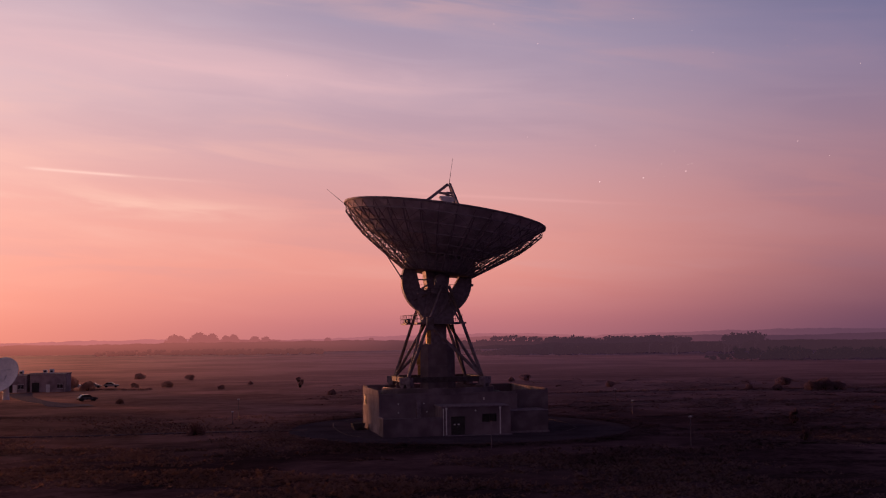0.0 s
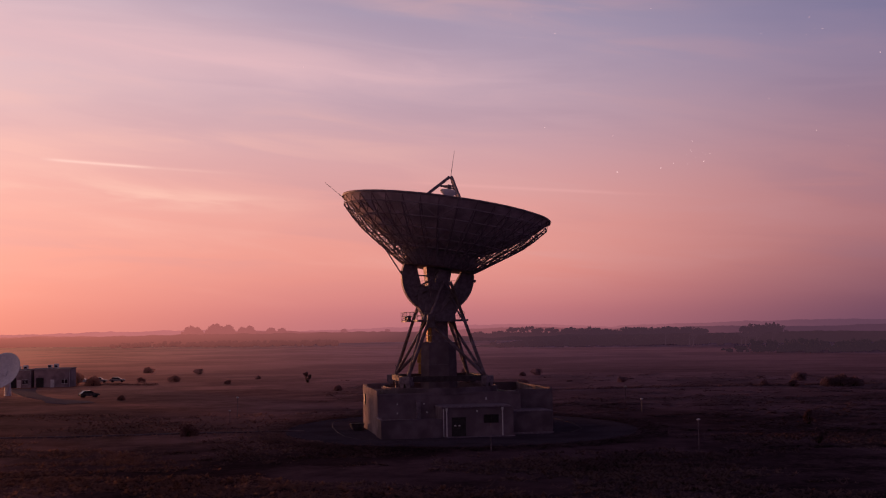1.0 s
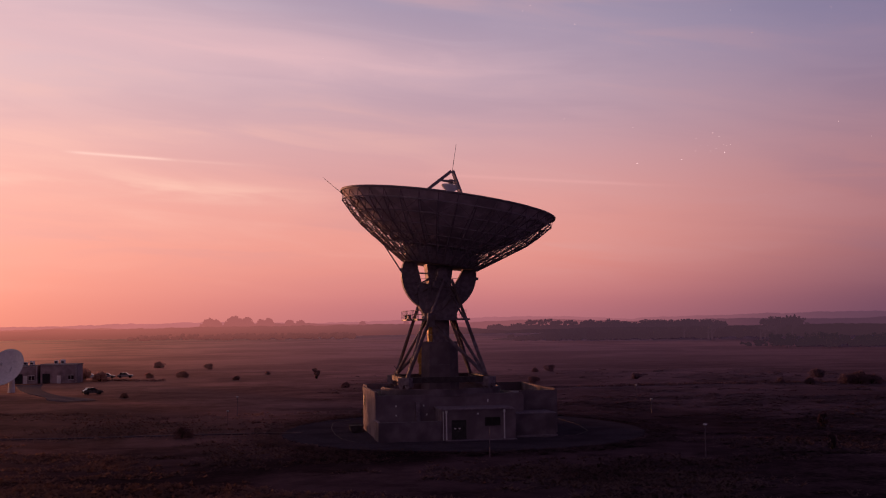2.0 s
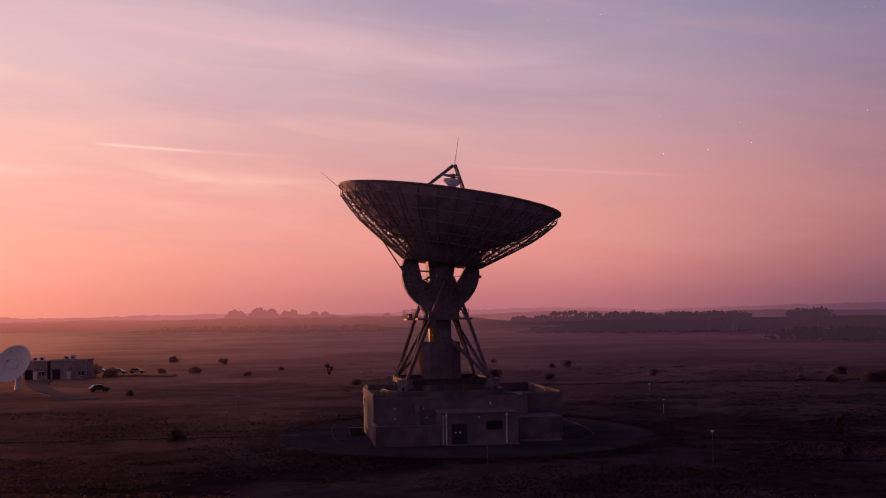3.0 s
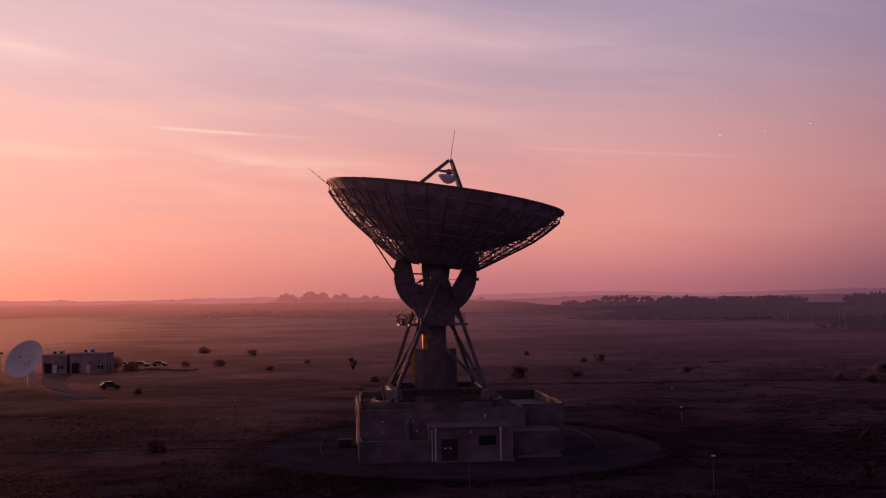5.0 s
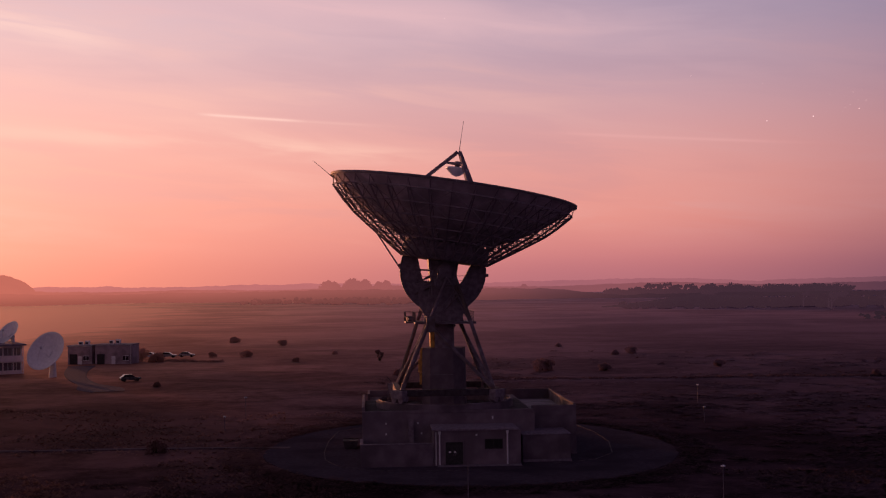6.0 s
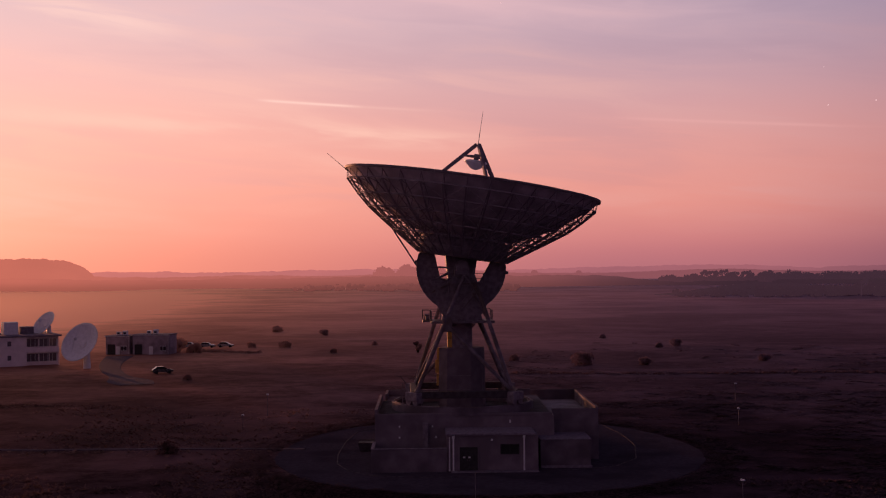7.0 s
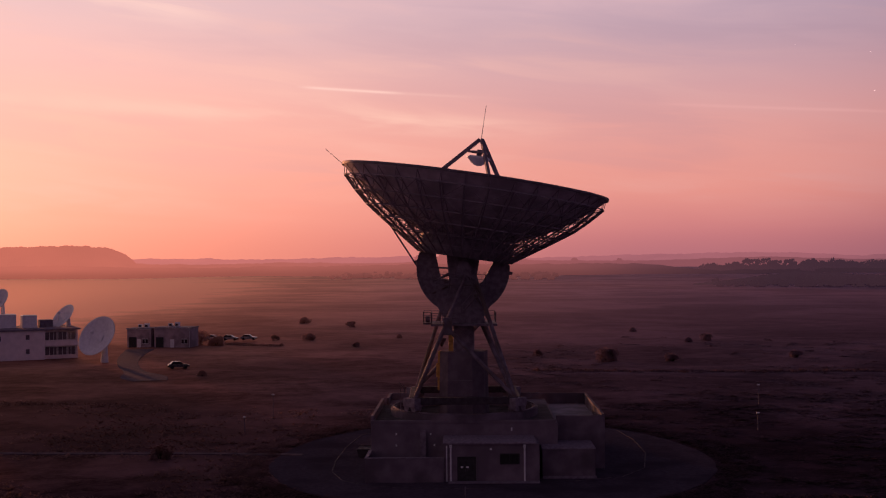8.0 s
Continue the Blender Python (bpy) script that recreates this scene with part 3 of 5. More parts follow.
def build_antenna():
    T = thing("dish_antenna", pose(AX, AY, 6.2), "huge weathered steel dish antenna on a braced steel tower", "antenna")
    rng = random.Random(4)
    # the reflector: panels in rings
    shell = turned(bmesh.new(), [(r, bowl(r) - 0.11) for r in (1.5, 3, 5, 7, 9, 11, 13, 14.8)] + [(14.86, -0.2), (14.86, 0.02), (14.81, 0.02), (14.8, -0.14)] + [(r, bowl(r) - 0.15) for r in (13, 11, 9, 7, 5, 3, 1.5)], 96, closed=True)
    refl = part("reflector", shell, M_PANEL, T, "bowl of dark-backed panels", DISH)
    edges = [1.6, 4.2, 6.6, 8.8, 10.9, 12.9, 14.8]
    counts = [12, 24, 24, 48, 48, 48]
    for k in range(6):
        r0, r1, n = edges[k] + 0.025, edges[k + 1] - 0.025, counts[k]
        half = math.pi / n - 0.02 / r1
        bm = bmesh.new()
        top, low = [], []
        for i in range(4):
            r = r0 + (r1 - r0) * i / 3
            row_t, row_l = [], []
            for j in range(3):
                a = -half + half * j
                row_t.append(bm.verts.new((r * math.cos(a), r * math.sin(a), bowl(r))))
                row_l.append(bm.verts.new((r * math.cos(a), r * math.sin(a), bowl(r) - 0.09)))
            top.append(row_t)
            low.append(row_l)
        for i in range(3):
            for j in range(2):
                bm.faces.new((top[i][j], top[i + 1][j], top[i + 1][j + 1], top[i][j + 1]))
                bm.faces.new((low[i][j], low[i][j + 1], low[i + 1][j + 1], low[i + 1][j]))
        for i in range(3):
            bm.faces.new((top[i][0], low[i][0], low[i + 1][0], top[i + 1][0]))
            bm.faces.new((top[i][2], top[i + 1][2], low[i + 1][2], low[i][2]))
        for j in range(2):
            bm.faces.new((top[0][j], top[0][j + 1], low[0][j + 1], low[0][j]))
            bm.faces.new((top[3][j], low[3][j], low[3][j + 1], top[3][j + 1]))
        me = bpy.data.meshes.new("panel")
        bm.to_mesh(me)
        bm.free()
        me.materials.append(M_PANEL)
        for i in range(n):
            part("panel", me, None, refl, at=DISH @ pose(0, 0, rng.uniform(-0.015, 0.015), 0, 0, 360 * i / n))
    part("centre_plate", turned(bmesh.new(), [(0.01, -7.35), (1.62, -7.3), (1.62, -7.5), (0.01, -7.5)], 24), M_PANEL, refl, at=DISH)
    # radial ribs
    bm = bmesh.new()
    inner = [(r, bowl(r) - 0.2) for r, _ in OUTER]
    inner[0] = (14.6, -0.3)
    for i in range(len(OUTER)):
        a, b = OUTER[i], inner[i]
        A3, B3 = (a[0], 0, a[1]), (b[0], 0, b[1])
        beam(bm, A3, B3, 0.07)
        if i + 1 < len(OUTER):
            c, d = OUTER[i + 1], inner[i + 1]
            C3, D3 = (c[0], 0, c[1]), (d[0], 0, d[1])
            beam(bm, A3, C3, 0.15)
            beam(bm, B3, D3, 0.08)
            beam(bm, A3, D3, 0.07)
    me = bpy.data.meshes.new("rib")
    bm.to_mesh(me)
    bm.free()
    me.materials.append(M_TRUSS)
    N = 36
    for i in range(N):
        part("rib", me, None, T, at=DISH @ pose(0, 0, 0, 0, 0, 360 * (i + 0.5) / N))
    # hoops and cross bracing between the ribs
    for r, z in OUTER[:-1]:
        bm = turned(bmesh.new(), [(r - 0.06, z - 0.06), (r + 0.06, z - 0.06), (r + 0.06, z + 0.06), (r - 0.06, z + 0.06)], 48, closed=True)
        part("hoop", bm, M_TRUSS, T, at=DISH)
    for k in range(len(OUTER) - 1):
        (r0, z0), (r1, z1) = OUTER[k], OUTER[k + 1]
        pair = []
        for flip in (1, -1):
            h = math.pi / N * flip
            bm = beam(bmesh.new(), (r0 * math.cos(h), -r0 * math.sin(h), z0), (r1 * math.cos(h), r1 * math.sin(h), z1), 0.055)
            me = bpy.data.meshes.new("brace_bar")
            bm.to_mesh(me)
            bm.free()
            me.materials.append(M_TRUSS)
            pair.append(me)
        for i in range(N):
            part("brace_bar", pair[(i + k) % 2], None, T, at=DISH @ pose(0, 0, 0, 0, 0, 360 * (i + 1) / N))
    # rim plates with narrow gaps, just proud of the shell
    bm = turned(bmesh.new(), [(14.875, -0.24), (14.92, -0.24), (14.93, 0.0), (14.92, 0.05), (14.85, 0.05), (14.85, 0.03), (14.875, 0.03)], 3, -math.pi / 48 + 0.0016, math.pi / 48 - 0.0016, closed=True)
    me = bpy.data.meshes.new("rim_plate")
    bm.to_mesh(me)
    bm.free()
    me.materials.append(M_STEEL)
    for i in range(48):
        part("rim_plate", me, None, refl, at=DISH @ pose(0, 0, rng.uniform(-0.01, 0.01), 0, 0, 360 * i / 48))
    # hub
    bm = turned(bmesh.new(), [(0.01, -8.55), (5.1, -8.55), (5.25, -8.4), (5.25, -6.45), (5.0, -6.4), (0.01, -6.6)], 24)
    part("hub", bm, M_DARKSTEEL, T, "dark steel hub drum", DISH)
    # feed tripod, sub-reflector and rods
    apex = 4.75
    for az in (180 - AZ, -60 - AZ, 60 - AZ):
        c, s = math.cos(radians(az)), math.sin(radians(az))
        r = 9.0
        foot = (r * c, r * s, bowl(r))
        top = (0.15 * c, 0.15 * s, apex)
        bm = bmesh.new()
        beam(bm, foot, top, 0.3, 0.4)
        part("tripod_leg", bm, M_DARKSTEEL, T, at=DISH)
    bm = bmesh.new()
    ang = [radians(v - AZ) for v in (180, -60, 60)]
    for i in range(3):
        a, b = ang[i], ang[(i + 1) % 3]
        beam(bm, (1.5 * math.cos(a), 1.5 * math.sin(a), 3.3), (1.5 * math.cos(b), 1.5 * math.sin(b), 3.3), 0.2)
    part("spreader", bm, M_DARKSTEEL, T, at=DISH)
    bm = turned(bmesh.new(), [(0.01, 2.9), (1.05, 2.85), (1.32, 2.7), (1.3, 2.6), (0.95, 2.25), (0.5, 1.9), (0.01, 1.75)], 32)
    part("subreflector", bm, M_WHITE, T, "white convex sub-reflector", DISH)
    part("subreflector_mount", tube(bmesh.new(), (0, 0, 2.85), (0, 0, 3.6), 0.3, n=12), M_DARKSTEEL, T, at=DISH)
    bm = tube(bmesh.new(), (0, 0, apex - 0.2), (0, 0, apex + 1.6), 0.042, n=6)
    tube(bm, (0, 0, apex + 1.5), (0.02, 0, apex + 3.85), 0.026, n=5)
    part("lightning_rod", bm, M_DARKSTEEL, T, at=DISH)
    a = radians(183 - AZ)
    c, s = math.cos(a), math.sin(a)
    part("lightning_rod", tube(bmesh.new(), (14.75 * c, 14.75 * s, -0.3), (17.6 * c, 17.6 * s, 1.5), 0.04, 0.025, n=5), M_DARKSTEEL, T, at=DISH)
    # elevation gear: two plate quadrants that tilt with the dish
    GEAR = DISH @ pose(0, 0, -9.7)
    for side in (-1, 1):
        pts = []
        for i in range(15):
            q = radians(166 + (256 - 166) * i / 14)
            pts.append((5.1 * math.cos(q), 5.1 * math.sin(q)))
        pts += [(-1.1, -4.2), (-1.9, -2.3), (-2.75, -0.2), (-3.3, 1.35)]
        out = [(-side * x, z) for x, z in pts]
        bm = prism(bmesh.new(), out, -0.45, 0.45)
        bmesh.ops.recalc_face_normals(bm, faces=bm.faces)
        gear = part("elevation_gear", bm, M_DARKSTEEL, T, "curved dark steel gear plate", GEAR)
        bm = bmesh.new()
        for i in range(15):
            q0 = radians(168 + (252 - 168) * i / 15)
            q1 = radians(168 + (252 - 168) * (i + 1) / 15)
            beam(bm, (-side * 5.12 * math.cos(q0), 0, 5.12 * math.sin(q0)), (-side * 5.12 * math.cos(q1), 0, 5.12 * math.sin(q1)), 1.3, 0.12)
        part("flange", bm, M_DARKSTEEL, gear, at=GEAR)
    part("gear_bracket", boxed(4.7, -0.5, 0.0, 5.5, 0.5, 0.35, 0.04), M_DARKSTEEL, T, at=GEAR)
    part("gear_bracket", boxed(-5.4, -0.4, -0.2, -4.9, 0.4, 0.15, 0.04), M_DARKSTEEL, T, at=GEAR)
    bm = bmesh.new()
    tube(bm, (-8.5, -0.6, 3.4), (-5.0, -0.5, -0.6), 0.09)
    part("strut", bm, M_TRUSS, T, at=GEAR)
    # head of the tower, between the gear plates
    bm = bmesh.new()
    prism(bm, [(-2.3, 15.45), (2.3, 15.45), (1.9, 18.2), (1.45, 20.4), (1.85, 22.9), (-1.85, 22.9), (-1.6, 20.4), (-1.9, 18.2)], -1.3, 1.3)
    bmesh.ops.recalc_face_normals(bm, faces=bm.faces)
    part("tower_head", bm, M_DARKSTEEL, T, at=ALI)
    for plate in ([(-3.1, 19.9), (-2.3, 20.35), (-1.62, 20.1), (-1.9, 18.2), (-2.2, 16.0), (-2.9, 17.2)], [(3.0, 19.7), (2.9, 17.2), (2.2, 16.0), (1.85, 18.2), (1.55, 19.6), (2.2, 20.0)]):
        bm = prism(bmesh.new(), plate, -0.9, 0.9)
        bmesh.ops.recalc_face_normals(bm, faces=bm.faces)
        part("yoke", bm, M_DARKSTEEL, T, "dark steel yoke plate beside the tower head", ALI)
    for s in (-1, 1):
        bm = tube(bmesh.new(), (0, 1.2 * s, HUBZ), (0, 3.3 * s, HUBZ), 0.75, n=16)
        box(bm, -0.9, min(2.5 * s, 3.2 * s), HUBZ - 1.1, 0.9, max(2.5 * s, 3.2 * s), HUBZ - 0.4, 0.05)
        part("bearing", bm, M_STEEL, T, at=ALI)
    # service deck by the bearing
    deck = part("service_deck", boxed(-3.4, -3.4, 19.6, 2.4, -2.45, 19.72), M_STEEL, T, at=ALI)
    part("railing", railing([(-3.4, -2.5), (-3.4, -3.4), (2.4, -3.4), (2.4, -2.5)], 19.72, 1.1), M_STEEL, deck, at=ALI)
    part("drive_box", boxed(-1.3, -3.3, 19.74, -0.6, -2.6, 20.4, 0.04), M_DARKSTEEL, T, "dark drive housing", ALI)
    # legs: from each wheel carriage one to the bearing and one across to the far side of the platform
    Q = 5.66
    for sy in (-1, 1):
        for sx in (-1, 1):
            foot = (Q * sx * 0.96, Q * sy * 0.96, 7.4)
            end = (0.25 if sx * sy > 0 else 1.2 * sx, 3.1 * sy, 20.7)
            part("leg", tube(bmesh.new(), foot, end, 0.25, 0.22, n=10), M_STEEL, T, at=ALI)
            bm = tube(bmesh.new(), foot, (2.0 * sx, -1.1 * sy, 15.2), 0.22, 0.2, n=10)
            part("leg", bm, M_STEEL, T, at=ALI)
    part("brace", tube(bmesh.new(), (-5.5, 5.4, 7.5), (1.7, 4.0, 14.9), 0.22, n=10), M_STEEL, T, at=ALI)
    part("brace", tube(bmesh.new(), (5.5, -5.4, 7.5), (-1.7, -4.0, 14.9), 0.22, n=10), M_STEEL, T, at=ALI)
    part("gusset", boxed(-2.3, -4.3, 14.3, -1.3, -3.6, 16.2, 0.08), M_STEEL, T, at=ALI)
    for z0, z1 in ((20.6, 19.9), (20.0, 20.8), (18.6, 19.6)):
        part("head_strut", tube(bmesh.new(), (-3.6, -0.3, z0), (-1.5, -1.2, z1), 0.1), M_STEEL, T, at=ALI)
    part("head_strut", tube(bmesh.new(), (0.6, -3.2, 20.6), (2.6, -2.6, 17.0), 0.14), M_STEEL, T, at=ALI)
    part("head_strut", tube(bmesh.new(), (2.9, -2.8, 15.4), (1.2, -2.6, 18.6), 0.12), M_STEEL, T, at=ALI)
    for u0, z0, u1, z1, r in ((-3.5, 21.62, -1.2, 21.5, 0.1), (-2.5, 20.5, -1.4, 21.1, 0.08), (-2.5, 19.7, -1.4, 20.25, 0.08), (-1.55, 18.6, -1.5, 21.6, 0.07)):
        part("head_strut", tube(bmesh.new(), (u0, -2.9, z0), (u1, -2.9, z1), r), M_STEEL, T, at=ALI)
    # steep stairs in two flights from the bearing down to the platform
    for (u0, z0), (u1, z1) in (((-0.1, 21.0), (1.6, 18.75)), ((1.6, 18.65), (-0.25, 16.6))):
        bm = bmesh.new()
        for v in (-3.75, -3.15):
            tube(bm, (u0, v, z0), (u1, v, z1), 0.06)
            tube(bm, (u0, v, z0 + 0.9), (u1, v, z1 + 0.9), 0.035)
            for q in (0.0, 0.5, 1.0):
                u, z = u0 + (u1 - u0) * q, z0 + (z1 - z0) * q
                tube(bm, (u, v, z), (u, v, z + 0.9), 0.03)
        for i in range(9):
            q = (i + 0.5) / 9
            u, z = u0 + (u1 - u0) * q, z0 + (z1 - z0) * q
            box(bm, u - 0.12, -3.74, z - 0.02, u + 0.12, -3.16, z + 0.02)
        part("stairs", bm, M_STEEL, T, at=ALI)
    part("stair_landing", boxed(1.2, -3.8, 18.6, 2.3, -2.45, 18.68), M_STEEL, T, at=ALI)
    # base frame with wheel carriages
    for s in (-1, 1):
        part("base_beam", boxed(-Q, Q * s - 0.35, 7.0, Q, Q * s + 0.3, 7.75, 0.04), M_SHADESTEEL, T, at=ALI)
        part("base_beam", boxed(Q * s - 0.35, -Q + 0.36, 7.0, Q * s + 0.35, Q - 0.36, 7.75, 0.04), M_SHADESTEEL, T, at=ALI)
    for sx in (-1, 1):
        for sy in (-1, 1):
            bm = boxed(-0.6, -0.9, 6.75, 0.6, 0.9, 7.7, 0.06)
            for k in (-0.5, 0.5):
                tube(bm, (-0.45, k, 6.65), (0.45, k, 6.65), 0.38, n=14)
            part("wheel_carriage", bm, M_DARKSTEEL, T, at=ALI @ pose(Q * sx * 0.985, Q * sy * 0.985, 0, 0, 0, 45 * sx * sy))
    # pedestal
    PED = pose(AX, AY, 0, 0, 0, 1)
    bm = bmesh.new()
    oct_ = [(-2.7, -1.5), (-1.5, -2.7), (1.5, -2.7), (2.7, -1.5), (2.7, 1.5), (1.5, 2.7), (-1.5, 2.7), (-2.7, 1.5)]
    lo = [bm.verts.new((x * 0.95, y * 0.95, 5.3)) for x, y in oct_]
    hi = [bm.verts.new((x * 0.9, y * 0.9, 12.3)) for x, y in oct_]
    bm.faces.new(hi)
    for i in range(8):
        bm.faces.new((lo[i], lo[(i + 1) % 8], hi[(i + 1) % 8], hi[i]))
    part("pedestal", bm, M_CONC, T, "grey eight-sided pedestal", PED)
    for z in (7.6, 9.2):
        part("panel_seam", boxed(-1.36, -2.56, z, 1.36, -2.44, z + 0.05), M_DARKSTEEL, T, at=PED)
    for x0, z0, z1 in ((-2.9, 7.9, 9.3), (-3.05, 9.36, 10.9), (-2.85, 10.96, 12.25)):
        part("cladding", boxed(x0, -0.6, z0, -2.44, 0.5, z1, 0.04), M_YELLOW, T, "yellow cladding sheet", PED)
    for z0, z1 in ((12.35, 13.2), (13.26, 14.5)):
        part("cladding", boxed(-1.7, -1.0, z0, -1.18, 0.3, z1, 0.03), M_YELLOW, T, "yellow cladding sheet", ALI)
    part("neck", boxed(-1.15, -1.3, 11.7, 1.15, 1.3, 15.2, 0.1), M_DARKSTEEL, T, at=ALI)
    # ring platform half way up
    bm = boxed(-3.6, -3.4, 15.2, 3.6, 3.4, 15.45)
    plat = part("platform", bm, M_STEEL, T, at=ALI)
    part("railing", railing([(3.55, -1.0), (3.55, 3.35), (-3.55, 3.35), (-3.55, -3.35), (-0.5, -3.35)], 15.45, 1.15), M_STEEL, plat, at=ALI)
    side = part("side_platform", boxed(-4.5, 0.4, 15.2, -3.62, 4.8, 15.4), M_STEEL, T, at=ALI)
    part("railing", railing([(-3.65, 0.4), (-4.5, 0.4), (-4.5, 4.8), (-3.65, 4.8)], 15.4, 1.15), M_STEEL, side, at=ALI)
    part("cable_box", boxed(-4.3, 2.6, 15.42, -3.8, 3.4, 16.0, 0.04), M_DARKSTEEL, T, "small dark cabinet on the platform", ALI)
    for y in (1.0, 1.9):
        part("winch", tube(bmesh.new(), (-4.2, y, 15.75), (-3.75, y, 15.75), 0.32, n=12), M_DARKSTEEL, T, at=ALI)
    # ladder and rail at the base
    bm = bmesh.new()
    for x in (-6.9, -6.5):
        tube(bm, (x, -4.6, 6.2), (x, -4.6, 8.6), 0.05)
    for i in range(7):
        tube(bm, (-6.9, -4.6, 6.5 + 0.3 * i), (-6.5, -4.6, 6.5 + 0.3 * i), 0.03)
    tube(bm, (-6.5, -4.6, 8.6), (-7.0, -4.9, 9.3), 0.05)
    part("ladder", bm, M_STEEL, T, at=ALI)


def railing(points, z, h):
    bm = bmesh.new()
    for (x0, y0), (x1, y1) in zip(points, points[1:]):
        n = max(1, round(math.hypot(x1 - x0, y1 - y0) / 1.1))
        for i in range(n + 1):
            x, y = x0 + (x1 - x0) * i / n, y0 + (y1 - y0) * i / n
            tube(bm, (x, y, z), (x, y, z + h), 0.03, n=5)
        for q in (0.5, 1.0):
            tube(bm, (x0, y0, z + h * q), (x1, y1, z + h * q), 0.03, n=5)
    return bm


build_antenna()


# ---- distance ----
def ridge(name, dist, az0, az1, height, mat, seed, bumps=(), label="", rough=1.0, taper=0.06):
    """A long low hill round the horizon: front slope, crest with tree clumps."""
    bm = bmesh.new()
    n = int((az1 - az0) / 0.035)
    rows = []
    for i in range(n + 1):
        az = az0 + (az1 - az0) * i / n
        e = min(1, (i + 1) / (n * taper), (n - i + 1) / (n * taper))
        h = height * (0.75 + 0.5 * noise.noise(Vector((az * 0.16, seed, 0)))) * e
        h += e * rough * dist * 0.0011 * max(0, noise.noise(Vector((az * 1.1, seed, 4))) + 0.15)
        h += rough * dist * 0.00045 * noise.noise(Vector((az * 5.0, seed, 9)))
        crest = sum(noise.noise(Vector((az * f, seed, 2))) / k for f, k in ((2.3, 1.0), (7.1, 2.0), (17.0, 3.0)))
        for a, w, hh in bumps:
            q = (az - a) / w
            h += hh * max(0.0, 1 - q ** 12) * (0.93 + 0.09 * crest) if abs(q) < 1 else 0.0
        d = dist * (1 + 0.06 * noise.noise(Vector((az * 0.2, seed, 1))))
        s, c = math.sin(radians(az)), math.cos(radians(az))
        rows.append([bm.verts.new((s * q, c * q, z)) for q, z in ((d * 0.94, -3.0), (d * 0.985, h * 0.62), (d, max(h, 0.2)), (d * 1.05, -3.0))])
    for p, q in zip(rows, rows[1:]):
        for j in range(3):
            bm.faces.new((p[j], q[j], q[j + 1], p[j + 1]))
    tagged(part(name, bm, mat), label, "hills", kind="structure")


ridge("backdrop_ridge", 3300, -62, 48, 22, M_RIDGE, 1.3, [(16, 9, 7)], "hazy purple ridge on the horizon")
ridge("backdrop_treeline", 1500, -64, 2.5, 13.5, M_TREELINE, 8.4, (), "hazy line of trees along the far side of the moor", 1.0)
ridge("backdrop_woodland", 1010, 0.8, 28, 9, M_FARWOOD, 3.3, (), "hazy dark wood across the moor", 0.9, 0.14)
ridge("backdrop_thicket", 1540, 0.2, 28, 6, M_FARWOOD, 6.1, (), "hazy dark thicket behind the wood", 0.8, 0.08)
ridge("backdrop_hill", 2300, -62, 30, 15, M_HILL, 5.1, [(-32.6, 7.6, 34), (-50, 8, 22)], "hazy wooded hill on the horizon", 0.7)


